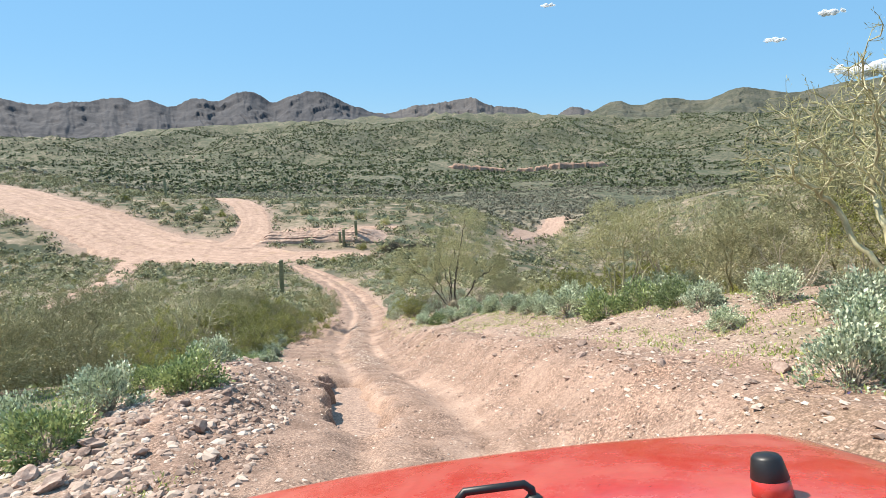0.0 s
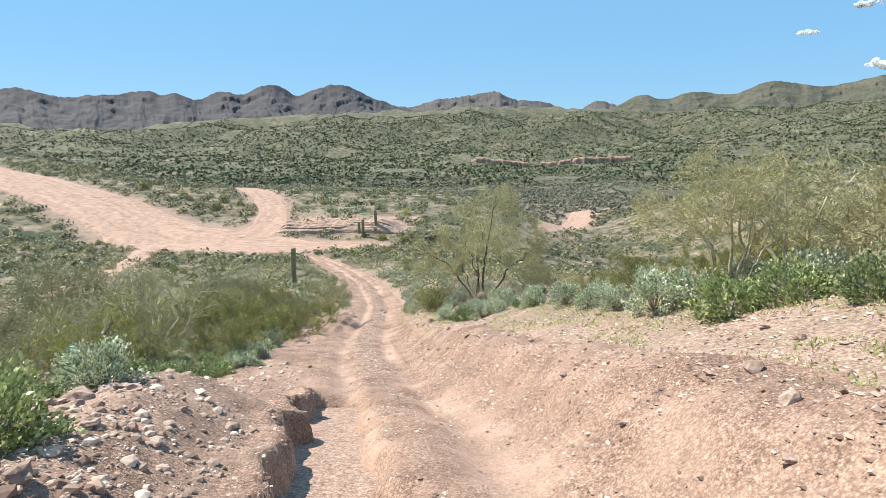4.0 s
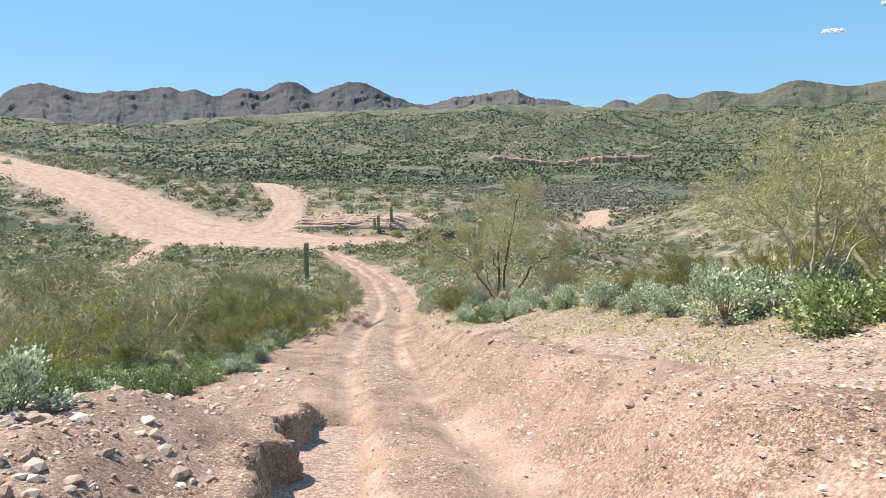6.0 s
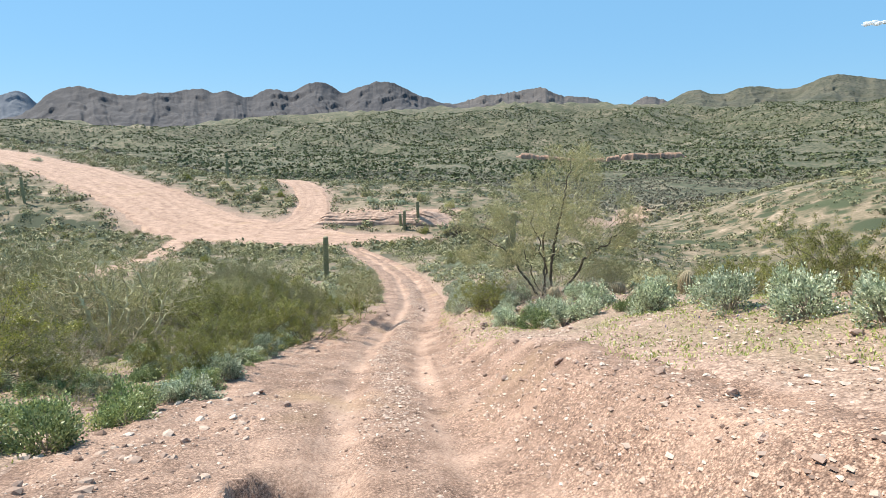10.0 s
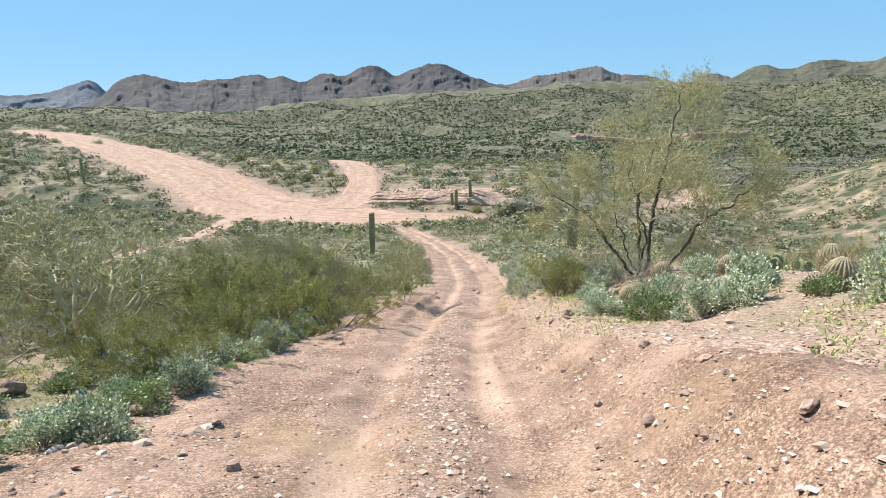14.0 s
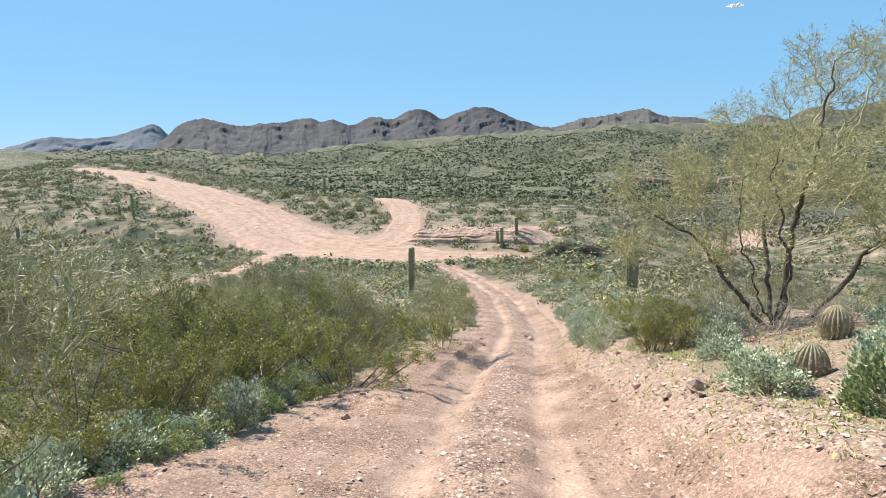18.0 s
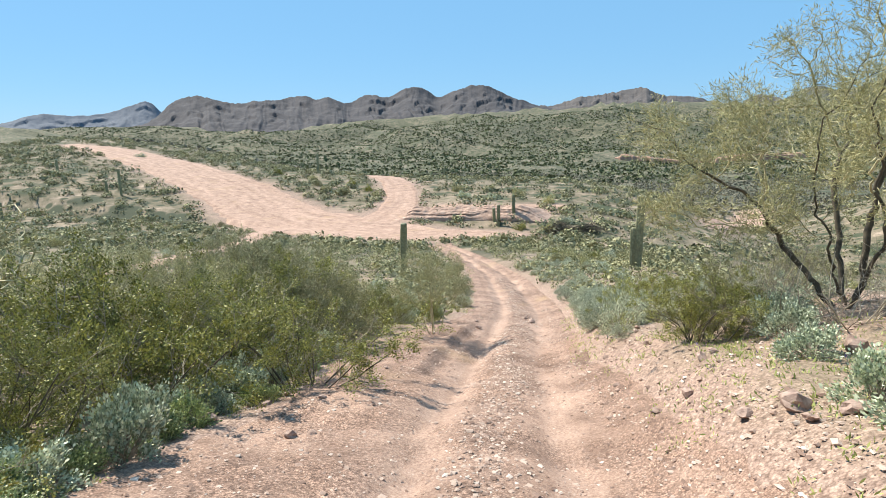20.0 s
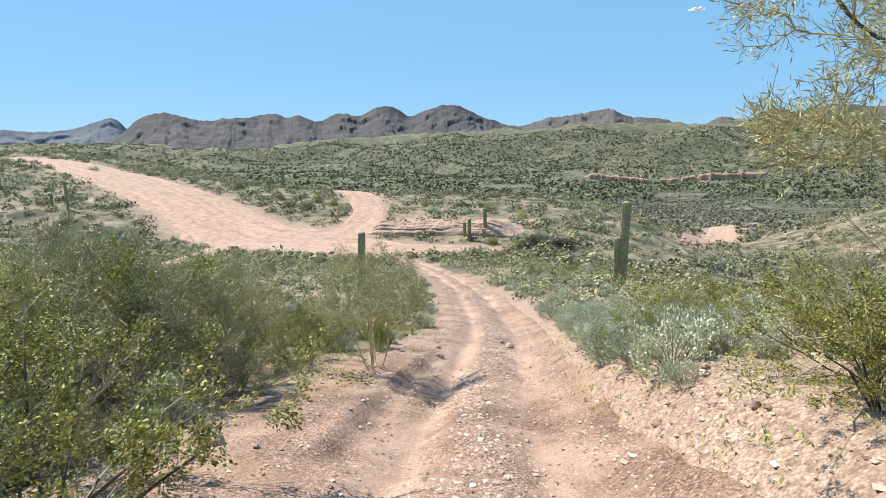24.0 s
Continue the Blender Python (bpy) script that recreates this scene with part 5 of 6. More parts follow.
def shrub_field(name, label, xs, ys, sizes, mat, leaves, seed, leaf):
    """Countless far shrubs in one mesh: a few broad leaf clumps each."""
    rng = np.random.default_rng(seed)
    n = len(xs)
    z = ground_z(xs, ys)
    c = rng.normal(size=(n, leaves, 3))
    c /= np.linalg.norm(c, axis=2)[..., None]
    c[..., 2] = np.abs(c[..., 2])
    out = (c + rng.normal(size=c.shape) * 0.35).reshape(-1, 3)
    out /= np.linalg.norm(out, axis=1)[:, None]
    c *= rng.uniform(0.55, 1.0, (n, leaves, 1)) * sizes[:, None, None] * np.array([1.0, 1.0, 0.85])
    c += np.stack([xs, ys, z], 1)[:, None]
    # leaf clumps that lie along the rounded outside of each shrub
    d = np.cross(out, rng.normal(size=out.shape))
    d /= np.linalg.norm(d, axis=1)[:, None]
    s = np.cross(out, d) * 0.75
    L = (np.repeat(sizes * leaf, leaves) * rng.uniform(0.5, 1.0, n * leaves))[:, None]
    c = c.reshape(-1, 3)
    v = np.stack([c - d * L, c + s * L, c + d * L, c - s * L], 1).reshape(-1, 3)
    f = np.arange(len(v)).reshape(-1, 4)
    return tagged(new(name, mesh_np(name, v, f, mat, False)), label, "shrubs", kind="stuff")


M_NEARSCRUB = leafy("slope_scrub", (0.10, 0.11, 0.045), (0.44, 0.42, 0.22), 0.0, 0.12, 0.8)
M_FAR_C = leafy("far_scrub_mixed", (0.08, 0.085, 0.04), (0.37, 0.355, 0.20), 0.0, 0.12, 0.8)
M_FAR_D = leafy("far_scrub_deep_green", (0.036, 0.047, 0.019), (0.15, 0.17, 0.072), 0.0, 0.08, 0.8)
M_FAR_B = leafy("far_scrub_grey", (0.085, 0.082, 0.058), (0.24, 0.225, 0.165), 0.0, 0.15, 0.8)
shrub_field("slope_shrubs", "scattered olive shrubs on the near slopes", sx[280:], sy[280:], srng.uniform(0.4, 1.2, len(sx[280:])), M_NEARSCRUB, 80, 61, 0.125)
hx, hy = scatter(srng, 13500, -260, 200, 60, 270, lambda x, y: clear_of_tracks(x, y) & (np.hypot(x, y) > 95) & (np.abs(x) < y * 1.6) & (vnoise(x / 16, y / 16, 3, 0.5, 71) > 0.36 - 0.36 * smooth(30, -60, x)))
shrub_field("valley_shrubs", "dark green shrubs dotting the valley slopes", hx, hy, 0.5 + 1.6 * srng.random(len(hx)) ** 2, M_FAR_C, 30, 62, 0.22)
big = srng.random(len(hx)) < 0.06
shrub_field("valley_trees", "low palo verdes scattered on the valley slopes", hx[big], hy[big], srng.uniform(1.3, 2.3, int(big.sum())), M_NEARSCRUB, 100, 66, 0.16)
hx, hy = scatter(srng, 46000, -760, 560, 230, 760, lambda x, y: (np.abs(x) < y * 0.98) & clear_of_tracks(x, y) & (vnoise(x / 40, y / 40, 3, 0.5, 72) > 0.34))
shrub_field("flat_shrubs", "dense grey-green scrub on the valley floor", hx, hy, srng.uniform(0.8, 2.2, len(hx)), M_FAR_B, 5, 63, 0.6)
hx, hy = scatter(srng, 90000, -1700, 1300, 640, 1900, lambda x, y: (x < y * 0.78) & (x > -y * 1.15) & (vnoise(x / 90, y / 90, 3, 0.5, 73) > 0.3))
shrub_field("foothill_shrubs", "green shrubs and low trees on the far foothills", hx, hy, 1.6 + 3.0 * srng.random(len(hx)) ** 1.8, M_FAR_D, 3, 64, 0.72)
for m in (*pv_models, *creo_models, *bb_models, *sage_models, *tufts):
    retire(m)


# ---- stones and herbs ----
M_STONE = grained("pink_stone", (0.22, 0.14, 0.108), (0.47, 0.35, 0.285), 5.0, 0.9, vary=0.22, bumpy=0.5, dist=0.02)


def gravel_material():
    m, nt, b, co = material("loose_gravel", 0.95)
    isl = nt.nodes.new("ShaderNodeNewGeometry").outputs["Random Per Island"]
    c = ramp(nt, isl, [(0.0, (0.19, 0.12, 0.09)), (0.4, (0.37, 0.265, 0.21)), (0.8, (0.52, 0.405, 0.33)), (1.0, (0.64, 0.55, 0.47))])
    c = mixed(nt, "MULTIPLY", 1.0, c, ramp(nt, noise_tex(nt, co, 25.0), [(0.3, (0.75, 0.74, 0.73)), (0.7, (1.1, 1.1, 1.1))]))
    nt.links.new(c, b.inputs["Base Color"])
    return m


M_GRAVEL = gravel_material()


def stone_shape(rng, cuts):
    bm = bmesh.new()
    bmesh.ops.create_icosphere(bm, subdivisions=cuts, radius=0.5)
    off = Vector(rng.normal(size=3) * 7)
    flat = rng.uniform(0.34, 0.6)
    for v in bm.verts:
        n = v.co.normalized()
        v.co *= 0.8 + 0.55 * noise.noise(n * 1.7 + off) + 0.18 * noise.noise(n * 4 + off)
        v.co.z *= flat
    for _ in range(9):
        d = Vector(rng.normal(size=3)).normalized()
        lim = rng.uniform(0.2, 0.33)
        for v in bm.verts:
            k = v.co.dot(d) - lim
            if k > 0:
                v.co -= d * k * 0.9
    me = bpy.data.meshes.new("rock")
    bm.to_mesh(me)
    bm.free()
    me.materials.append(M_STONE)
    return me


grng = np.random.default_rng(31)
rock_shapes = [stone_shape(grng, 2) for _ in range(7)]


def rock(x, y, s, label="angular pink-grey stone lying on the bank"):
    ob = new("rock", rock_shapes[int(grng.integers(0, 7))])
    ob.matrix_world = pose(x, y, ztrack(x, y) + s * 0.12, grng.normal() * 14, grng.normal() * 14, grng.uniform(0, 360)) @ Matrix.Diagonal((s * grng.uniform(0.9, 1.4), s * grng.uniform(0.75, 1.1), s * grng.uniform(0.8, 1.1), 1))
    return tagged(ob, label, "rock", "loose stones")


for x, y, s in [(-3.9, 1.7, 0.62), (-3.5, 3.3, 0.55), (-2.9, 3.9, 0.34), (-1.9, 1.0, 0.36), (-3.0, 5.5, 0.3), (-3.3, 6.1, 0.26), (-2.9, 0.4, 0.4), (-2.6, -0.8, 0.42), (-3.1, -0.4, 0.36), (-2.4, -1.4, 0.36), (-3.5, -1.1, 0.45), (-2.2, 0.1, 0.25), (-2.6, 1.9, 0.28), (-3.2, 1.4, 0.3),
                (0.4, 17.85, 0.24), (-1.9, 20.1, 0.16), (-3.4, 14.5, 0.2), (-5.95, 16.0, 0.36), (-5.75, 16.2, 0.34), (-5.6, 15.6, 0.3), (-8.1, 16.6, 0.6), (-5.5, 12.0, 0.34), (-7.5, 24.0, 0.5), (-7.2, 23.4, 0.4), (-7.9, 30.4, 0.5), (-8.1, 31.1, 0.4), (-8.2, 24.0, 0.55), (-7.0, 28.0, 0.3), (-5.0, 40.4, 0.42), (-5.3, 40.9, 0.25),
                (-0.5, 23.0, 0.36), (-0.2, 22.6, 0.28), (0.6, 24.8, 0.45), (1.0, 14.5, 0.22), (4.4, 2.4, 0.26), (3.9, 0.9, 0.2), (4.8, 5.6, 0.2), (4.6, -0.4, 0.28), (4.3, 3.8, 0.24), (5.0, 6.8, 0.22), (3.3, 9.4, 0.2), (3.8, 4.6, 0.3), (2.4, 11.4, 0.2), (-1.2, 24.6, 0.3), (-0.9, 25.6, 0.28), (-6.6, 37.6, 0.3), (-6.9, 38.6, 0.34), (-9.5, 26.0, 0.5)]:
    rock(x, y, s)
# slabs heaped on the washed edge of the first descent, more strewn on both banks
for k in range(90):
    y = grng.uniform(-3.6, 6.5)
    rock(grng.uniform(-4.3, -1.9) - 0.1 * max(y, 0.0), y, 0.10 + 0.26 * grng.random() ** 2.2, "flat broken slab of reddish stone on the washed edge")
k = 0
while k < 170:
    y = grng.uniform(-4, 38)
    wl, wr = trail_width(y)
    d = grng.uniform(1.8, float(wr) + 2.6) if grng.random() < 0.55 else -grng.uniform(2.0, float(wl) + 1.4)
    rock(float(TRAIL_X(y)) + d, y, grng.uniform(0.09, 0.24), "small angular stone on the gravelly bank")
    k += 1


def gravel(name, label, count, seed, lo, hi, where):
    """Loose gravel: one mesh of many small faceted stones."""
    rng = np.random.default_rng(seed)
    x, y = where(rng, count)
    n = len(x)
    z = track_heights(x, y)
    s = lo * (hi / lo) ** (rng.random(n) ** 2.3)
    if hi > 0.06:
        g = (1 + 5 ** 0.5) / 2
        pv = np.array([(-1, g, 0), (1, g, 0), (-1, -g, 0), (1, -g, 0), (0, -1, g), (0, 1, g), (0, -1, -g), (0, 1, -g), (g, 0, -1), (g, 0, 1), (-g, 0, -1), (-g, 0, 1)]) / 1.9
        pf = np.array([(0, 11, 5), (0, 5, 1), (0, 1, 7), (0, 7, 10), (0, 10, 11), (1, 5, 9), (5, 11, 4), (11, 10, 2), (10, 7, 6), (7, 1, 8), (3, 9, 4), (3, 4, 2), (3, 2, 6), (3, 6, 8), (3, 8, 9), (4, 9, 5), (2, 4, 11), (6, 2, 10), (8, 6, 7), (9, 8, 1)])
    else:
        pv = np.array([(1, 0, 0.3), (-1, 0, 0.3), (0, 1, 0.3), (0, -1, 0.3), (0.5, 0.5, 0.8), (-0.4, -0.5, 0.8), (0, 0, -0.6)], float)
        pf = np.array([(0, 2, 4), (2, 1, 4), (1, 5, 4), (1, 3, 5), (3, 0, 5), (0, 4, 5), (2, 0, 6), (1, 2, 6), (3, 1, 6), (0, 3, 6)])
    k = len(pv)
    v = pv[None] * rng.uniform(0.7, 1.2, (n, k, 1)) * np.stack([s * rng.uniform(0.7, 1.3, n), s * rng.uniform(0.7, 1.2, n), s * rng.uniform(0.4, 0.7, n)], 1)[:, None]
    a = rng.uniform(0, 2 * np.pi, n)
    c, d = np.cos(a)[:, None], np.sin(a)[:, None]
    v = np.stack([v[..., 0] * c - v[..., 1] * d, v[..., 0] * d + v[..., 1] * c, v[..., 2]], -1)
    v += np.stack([x, y, z], 1)[:, None]
    f = (pf[None] + k * np.arange(n)[:, None, None]).reshape(-1, 3)
    return tagged(new(name, mesh_np(name, v.reshape(-1, 3), f, M_GRAVEL, False)), label, "gravel", kind="stuff")


def all_over(rng, n):
    y = rng.uniform(-9, 46, n)
    wl, wr = trail_width(y)
    u = rng.uniform(-1.25, 1.45, n)
    d = np.where(u < 0, u * wl, u * wr)
    keep = rng.random(n) < np.clip(vnoise(d / 1.1, y / 1.6, 3, 0.6, 81) * 2.2 - 0.45 - 0.35 * np.exp(-((np.abs(d) - 0.85) / 0.35) ** 2), 0.05, 1)
    return (TRAIL_X(y) + d)[keep], y[keep]


def middle_strip(rng, n):
    y = rng.uniform(13, 62, n)
    d = rng.normal(0, 0.27, n) + 0.25 * np.sin(y * 0.5)
    return TRAIL_X(y) + d, y


def rubble(rng, n):
    y = rng.uniform(-5, 16, n)
    d = -rng.uniform(1.9, 5.2, n)
    keep = (vnoise(d / 1.3, y / 1.3, 3, 0.6, 83) > 0.30) & (rng.random(n) > 0.85 * smooth(2, 8, y))
    return (TRAIL_X(y) + d)[keep], y[keep]


gravel("gravel", "loose pink gravel on the dirt track", 60000, 91, 0.008, 0.04, all_over)
gravel("gravel", "pale crushed stones along the middle of the track", 10000, 92, 0.012, 0.05, middle_strip)
gravel("rubble", "broken stones heaped along the washed edge", 13000, 93, 0.014, 0.10, rubble)


def right_bank(rng, n):
    y = rng.uniform(-5, 32, n)
    d = rng.uniform(1.6, 7.5, n)
    keep = vnoise(d / 1.2, y / 1.4, 3, 0.6, 87) > 0.36
    return (TRAIL_X(y) + d)[keep], y[keep]


gravel("gravel", "broken pale stones strewn over the cut bank", 26000, 94, 0.009, 0.058, right_bank)


def herb_field(name, label, count, seed, mat, size, where):
    rng = np.random.default_rng(seed)
    x, y = where(rng, count)
    per = 9
    c = np.stack([np.repeat(x, per) + rng.normal(size=len(x) * per) * 0.07, np.repeat(y, per) + rng.normal(size=len(x) * per) * 0.07, np.repeat(height(x, y), per) - 0.01], 1)
    up = rng.normal(size=c.shape) * 0.5 + (0, 0, 1.0)
    v, f = leaf_mesh(rng, c, size, up, 0.28)
    return tagged(new(name, mesh_np(name, v, f, mat, False)), label, "herbs", kind="stuff")


def banks(rng, n):
    y = rng.uniform(-4, 44, n)
    wl, wr = trail_width(y)
    d = np.where(rng.random(n) < 0.45, wr - 0.4 + rng.uniform(0, 4.5, n), -wl + 0.5 - rng.uniform(0, 5.0, n))
    x = TRAIL_X(y) + d
    keep = (vnoise(x / 1.8, y / 1.8, 3, 0.5, 85) > 0.52) | ((x < -5.4) & (y > 8) & (y < 18))
    return x[keep], y[keep]


herb_field("herbs", "fresh green spring herbs along the banks", 15000, 95, M_HERB, 0.06, banks)
herb_field("lupines", "blue lupine spikes among the herbs", 420, 96, M_BLOOM, 0.06, lambda r, n: tuple(a[: n // 3] for a in banks(r, n)))


# ---- dead wood ----
def snag(x, y, h, seed, label):
    """A dead standing trunk with a few broken limbs."""
    rng = np.random.default_rng(seed)
    top = empty("dead_tree", label, "dead tree")
    paths, leaves = [], []
    grow(rng, (0, 0, -0.1), (0.05, 0.05, 1), h, 0.042, 0, [(7, 0.34, 1.1, 0.03, 0.10, 9), (3, 0.5, 0.8, 0.05, 0.25, 5), (0, 0, 0, 0.05, 0.2, 4)], paths, leaves)
    v, f = tube_mesh([(p, r) for lv, p, r in paths if lv == 0], 7)
    part("trunk", mesh_np("snag_trunk", v, f, M_PALE), top)
    v, f = tube_mesh([(p, r) for lv, p, r in paths if lv > 0], 4)
    tagged(part("limbwork", mesh_np("snag_limbwork", v, f, M_PALE), top), kind="stuff")
    top.location = (x, y, zat(x, y))
    return top


snag(7.85, 11.6, 2.7, 501, "pale dead standing trunk with broken limbs")
snag(7.2, 12.6, 2.0, 503, "pale leaning dead trunk beside a palo verde")


def brush_pile(x, y, r, h, count, seed):
    """Uprooted brush heaped beside the road."""
    rng = np.random.default_rng(seed)
    paths = []
    for _ in range(count):
        c = rng.normal(size=3) * (r * 0.42, r * 0.3, 0)
        c[2] = h * rng.random() * max(0.1, 1 - np.hypot(c[0], c[1]) / r)
        d = unit(rng.normal(size=3) * (1, 1, 0.35)) * rng.uniform(0.5, 1.6)
        paths.append(([c - d, c + rng.normal(size=3) * 0.15, c + d], [0.05 * rng.uniform(0.5, 1.4), 0.035, 0.012]))
    v, f = tube_mesh(paths, 4)
    ob = tagged(new("brush_pile", mesh_np("brush_pile", v, f, M_DARKBARK, False)), "dark heap of uprooted brush beside the road", "brush pile", kind="stuff")
    ob.location = (x, y, zat(x, y))
    return ob


brush_pile(-10.0, 122.5, 3.6, 2.2, 420, 511)
brush_pile(-5.0, 124.0, 2.2, 1.2, 200, 513)

# ---- clouds ----
def cloud_material():
    m, nt, b, co = material("cloud_white", 1.0)
    b.inputs["Base Color"].default_value = (0.93, 0.94, 0.95, 1)
    tr = nt.nodes.new("ShaderNodeBsdfTranslucent")
    tr.inputs[0].default_value = (0.95, 0.95, 0.95, 1)
    mx = nt.nodes.new("ShaderNodeMixShader")
    mx.inputs[0].default_value = 0.5
    nt.links.new(b.outputs[0], mx.inputs[1])
    nt.links.new(tr.outputs[0], mx.inputs[2])
    clear = nt.nodes.new("ShaderNodeBsdfTransparent")
    wisp = nt.nodes.new("ShaderNodeMixShader")
    nt.links.new(ramp(nt, noise_tex(nt, co, 0.02, 5.0), [(0.35, (0.15, 0.15, 0.15)), (0.6, (0.95, 0.95, 0.95))]), wisp.inputs[0])
    nt.links.new(clear.outputs[0], wisp.inputs[1])
    nt.links.new(mx.outputs[0], wisp.inputs[2])
    nt.links.new(wisp.outputs[0], nt.nodes["Material Output"].inputs[0])
    return m


M_CLOUD = cloud_material()


def cloud(turn, rise, wide, tall, puffs, seed):
    rng = np.random.default_rng(seed)
    bm = bmesh.new()
    for _ in range(puffs):
        u = rng.uniform(-1, 1)
        r = tall * rng.uniform(0.35, 0.8) * (1.1 - 0.7 * abs(u))
        bmesh.ops.create_icosphere(bm, subdivisions=2, radius=r, matrix=Matrix.Translation((u * wide * 0.5, rng.normal() * tall * 0.4, abs(rng.normal()) * tall * 0.25)))
    for v in bm.verts:
        v.co += v.normal * 0.35 * tall * noise.noise(v.co / (tall * 0.8))
        v.co.z *= 0.7
    me = bpy.data.meshes.new("cloud")
    bm.to_mesh(me)
    bm.free()
    me.materials.append(M_CLOUD)
    me.polygons.foreach_set("use_smooth", [True] * len(me.polygons))
    ob = new("cloud", me)
    a, e, dist = radians(turn), radians(rise), 4300
    ob.matrix_world = Matrix.Translation((-math.sin(a) * dist * math.cos(e), math.cos(a) * dist * math.cos(e), math.sin(e) * dist)) @ Matrix.Rotation(a, 4, "Z")
    return tagged(ob, "small white fair-weather cloud in a blue sky", "cloud", "clouds", "structure")


cloud(-28.4, 7.75, 120, 26, 22, 1)
cloud(-32.1, 9.45, 140, 32, 24, 2)
cloud(-9.8, 11.85, 90, 24, 16, 3)
cloud(-36.2, 4.9, 560, 74, 70, 4)

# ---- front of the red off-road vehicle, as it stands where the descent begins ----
def paint_material():
    """Red paint under dust: clear coat, dusty swirls, dried mud toward the nose."""
    m, nt, b, co = material("dusty_red_paint", 0.35)
    red = ramp(nt, noise_tex(nt, co, 60.0), [(0.3, (0.40, 0.010, 0.010)), (0.7, (0.52, 0.018, 0.015))])
    dust = ramp(nt, noise_tex(nt, co, 3.2, 7.0, 0.65), [(0.42, (0.05, 0.05, 0.05)), (0.62, (0.5, 0.5, 0.5))])
    nt.links.new(mixed(nt, "MIX", dust, red, (0.46, 0.15, 0.10)), b.inputs["Base Color"])
    nt.links.new(ramp(nt, noise_tex(nt, co, 3.2, 7.0, 0.65), [(0.4, (0.12, 0.12, 0.12)), (0.65, (0.5, 0.5, 0.5))]), b.inputs["Roughness"])
    b.inputs["Coat Weight"].default_value, b.inputs["Coat Roughness"].default_value = 0.5, 0.1
    return m


def plain(name, colour, rough, metal=0.0):
    m, nt, b, co = material(name, rough, metal)
    c = ramp(nt, noise_tex(nt, co, 40.0), [(0.3, tuple(v * 0.8 for v in colour)), (0.7, tuple(v * 1.15 for v in colour))])
    nt.links.new(c, b.inputs["Base Color"])
    bump(nt, b, noise_tex(nt, co, 220.0), 0.08, 0.002)
    return m


M_PAINT, M_RUBBER, M_TYRE, M_STEEL = paint_material(), plain("black_rubber", (0.012, 0.012, 0.013), 0.45), plain("dusty_tyre", (0.05, 0.043, 0.038), 0.85), plain("steel_rim", (0.3, 0.3, 0.31), 0.4, 0.9)


def lathe(name, profile, mat, n=28):
    a = np.arange(n) * 2 * np.pi / n
    v = np.concatenate([np.stack([r * np.cos(a), r * np.sin(a), np.full(n, z)], 1) for r, z in profile])
    i = np.arange(len(profile) - 1)[:, None] * n + np.arange(n)[None]
    j = np.arange(len(profile) - 1)[:, None] * n + (np.arange(n)[None] + 1) % n
    return mesh_np(name, v, np.stack([i, j, j + n, i + n], -1).reshape(-1, 4), mat)


def hood_height(x, y):
    """Crowned panel, rolled over at its nose and along its sides."""
    w = 0.98 - 0.10 * smooth(-0.6, 0.7, y)
    return 0.045 - 0.045 * (np.abs(x) / 0.85) ** 2.2 - 0.045 * np.maximum(y, -0.4) ** 2 - 0.30 * np.maximum(0, np.abs(x) / w - 0.86) ** 1.5 - 1.6 * np.maximum(0, y - 0.56) ** 1.7


def box_mesh(name, w, d, h, mat, bevel=0.02):
    bm = bmesh.new()
    bmesh.ops.create_cube(bm, size=1.0)
    bmesh.ops.scale(bm, vec=(w, d, h), verts=bm.verts)
    bmesh.ops.bevel(bm, geom=list(bm.edges), offset=bevel, segments=3, affect="EDGES", profile=0.6)
    me = bpy.data.meshes.new(name)
    bm.to_mesh(me)
    bm.free()
    me.materials.append(mat)
    return me


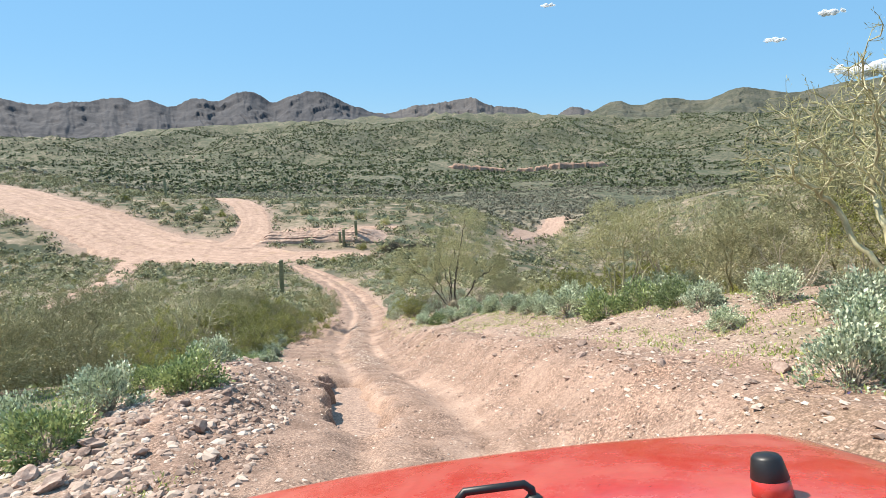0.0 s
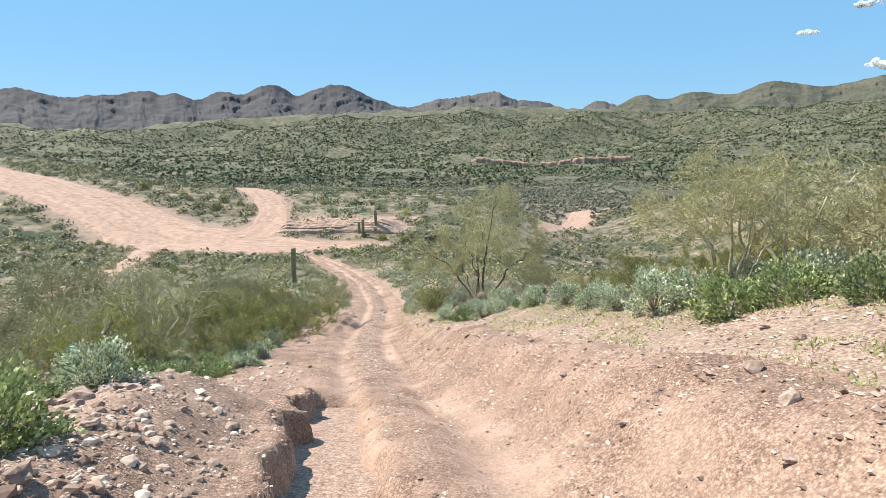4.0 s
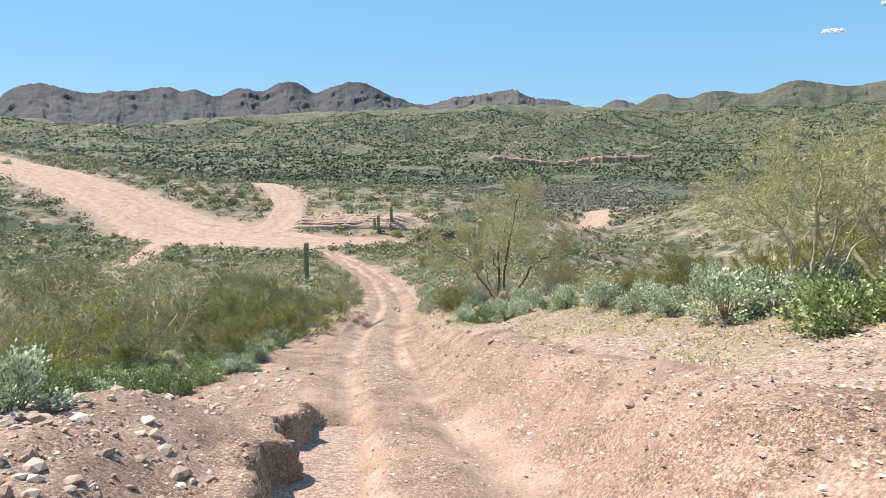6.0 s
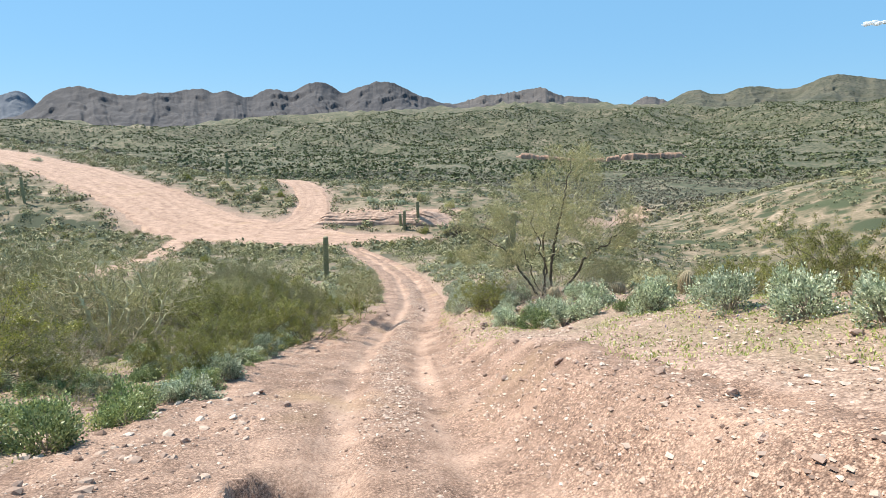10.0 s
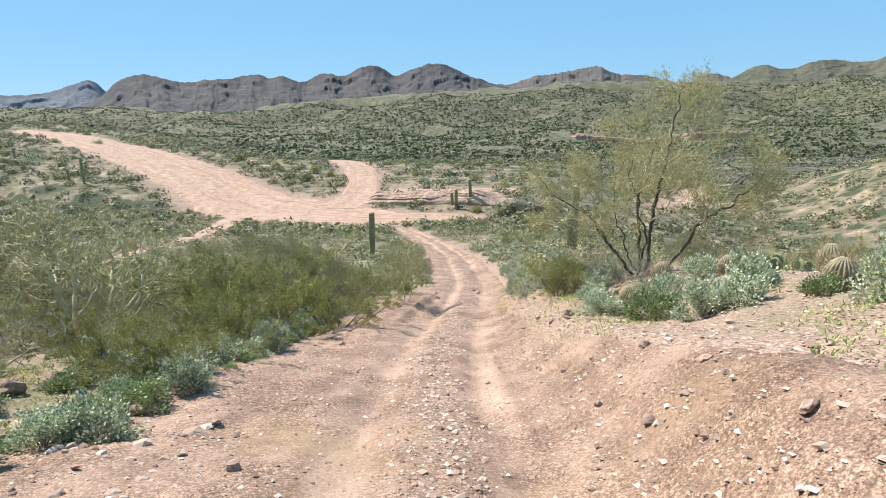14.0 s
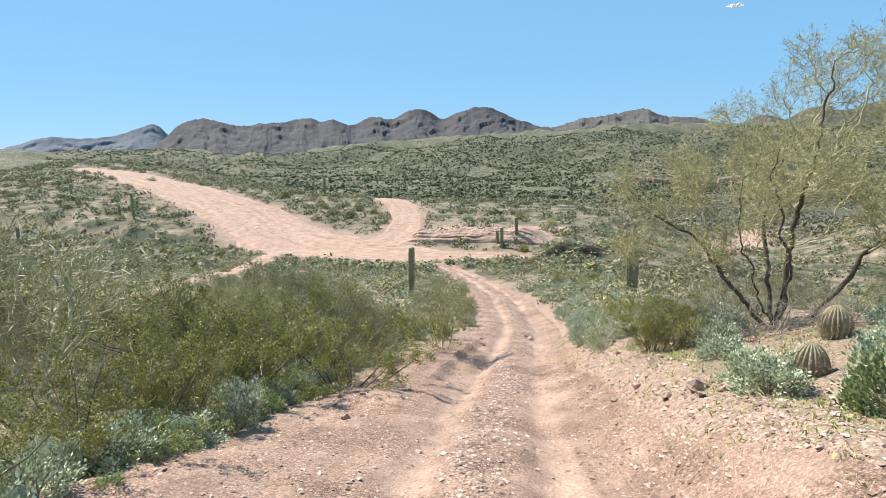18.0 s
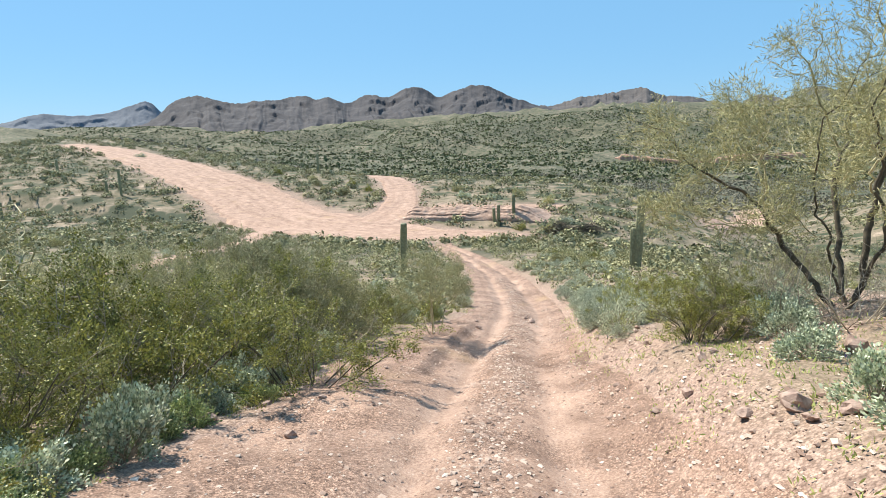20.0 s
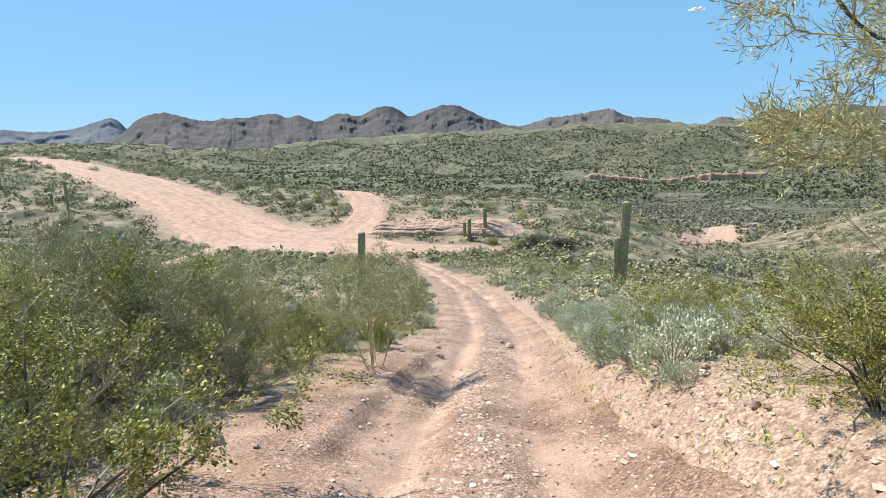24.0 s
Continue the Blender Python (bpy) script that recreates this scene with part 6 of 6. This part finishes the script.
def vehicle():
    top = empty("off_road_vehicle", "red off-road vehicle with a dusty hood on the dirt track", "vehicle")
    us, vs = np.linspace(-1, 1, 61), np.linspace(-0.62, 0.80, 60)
    U, V = np.meshgrid(us, vs)
    X = U * (0.98 - 0.10 * smooth(-0.6, 0.7, V))
    hood = part("hood", mesh_np("hood", np.stack([X, V, hood_height(X, V)], -1).reshape(-1, 3), grid_faces(61, 60), M_PAINT), top, "dusty glossy red hood panel")
    sol = hood.modifiers.new("thickness", "SOLIDIFY")
    sol.thickness = 0.02
    for sx in (-0.52, 0.52):
        z = float(hood_height(sx, 0.0))
        base = part("bump_base", lathe("bump_base", [(0.0, 0), (0.037, 0), (0.034, 0.035), (0.031, 0.037)], M_PAINT), top)
        base.location = (sx, 0.0, z - 0.004)
        cap = part("bump_stop", lathe("bump_stop", [(0.031, 0.03), (0.034, 0.038), (0.027, 0.074), (0.022, 0.080), (0.0, 0.082)], M_RUBBER), top, "black rubber bump stop")
        cap.location = (sx, 0.0, z - 0.004)
        jet = part("washer_nozzle", box_mesh("washer_nozzle", 0.035, 0.022, 0.014, M_RUBBER, 0.004), top, "black washer nozzle")
        jet.location = (sx * 0.95, -0.07, float(hood_height(sx * 0.95, -0.07)) + 0.005)
        vent = part("hood_vent", box_mesh("hood_vent", 0.16, 0.24, 0.012, M_PAINT, 0.005), top)
        vent.location = (sx * 1.02, -0.30, float(hood_height(sx * 1.02, -0.30)) + 0.004)
        for k in range(4):
            slot = part("slat", box_mesh("slat", 0.12, 0.02, 0.012, M_RUBBER, 0.004), vent)
            slot.location = (0, -0.075 + 0.05 * k, 0.007)
        fender = part("fender", box_mesh("fender", 0.34, 1.25, 0.10, M_RUBBER, 0.04), top, "flat black fender")
        fender.location = (sx * 1.62, 0.10, -0.30)
        wheel = empty("wheel", "", "")
        wheel.parent = top
        wheel.matrix_local = pose(sx * 1.55, 0.18, -0.93, 0, 90, 0)
        part("tyre", lathe("tyre", [(0.22, -0.13), (0.36, -0.13), (0.405, -0.10), (0.41, 0.0), (0.405, 0.10), (0.36, 0.13), (0.22, 0.13)], M_TYRE, 48), wheel, "dusty knobbly tyre")
        part("rim", lathe("rim", [(0.0, 0.05), (0.08, 0.06), (0.17, 0.02), (0.22, 0.10), (0.225, -0.12), (0.0, -0.12)], M_STEEL, 32), wheel, "grey steel rim")
    path = [(-0.078, 0.0, 0.0), (-0.076, 0.0, 0.022), (-0.062, 0.0, 0.034), (0.062, 0.0, 0.034), (0.076, 0.0, 0.022), (0.078, 0.0, 0.0)]
    cu = bpy.data.curves.new("grab_handle", "CURVE")
    cu.dimensions, cu.bevel_depth, cu.bevel_resolution = "3D", 0.009, 4
    sp = cu.splines.new("POLY")
    sp.points.add(len(path) - 1)
    for p, c in zip(sp.points, path):
        p.co = (*c, 1)
    tmp = bpy.data.objects.new("tmp", cu)
    scene.collection.objects.link(tmp)
    hm = bpy.data.meshes.new_from_object(tmp.evaluated_get(bpy.context.evaluated_depsgraph_get()))
    bpy.data.objects.remove(tmp)
    hm.materials.clear()
    hm.materials.append(M_RUBBER)
    handle = part("grab_handle", hm, top, "black tie-down handle")
    handle.location = (0, 0.10, float(hood_height(0, 0.10)))
    for sx in (-0.078, 0.078):
        foot = part("handle_foot", lathe("handle_foot", [(0.0, 0.012), (0.012, 0.012), (0.02, 0.004), (0.021, 0.0)], M_RUBBER, 16), handle)
        foot.location = (sx, 0, 0)
    body = part("engine_bay", box_mesh("engine_bay", 1.30, 1.36, 0.55, M_PAINT, 0.06), top)
    body.location = (0, 0.06, -0.34)
    grille = part("grille", box_mesh("grille", 1.24, 0.07, 0.46, M_PAINT, 0.03), top)
    grille.location = (0, 0.80, -0.36)
    for k in range(7):
        slot = part("grille_slot", box_mesh("grille_slot", 0.06, 0.02, 0.30, M_RUBBER, 0.008), grille)
        slot.location = ((k - 3) * 0.105, 0.034, 0)
    axle = part("axle", box_mesh("axle", 1.5, 0.10, 0.10, M_STEEL, 0.03), top)
    axle.location = (0, 0.18, -0.90)
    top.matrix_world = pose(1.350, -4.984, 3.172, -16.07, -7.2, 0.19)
    return top


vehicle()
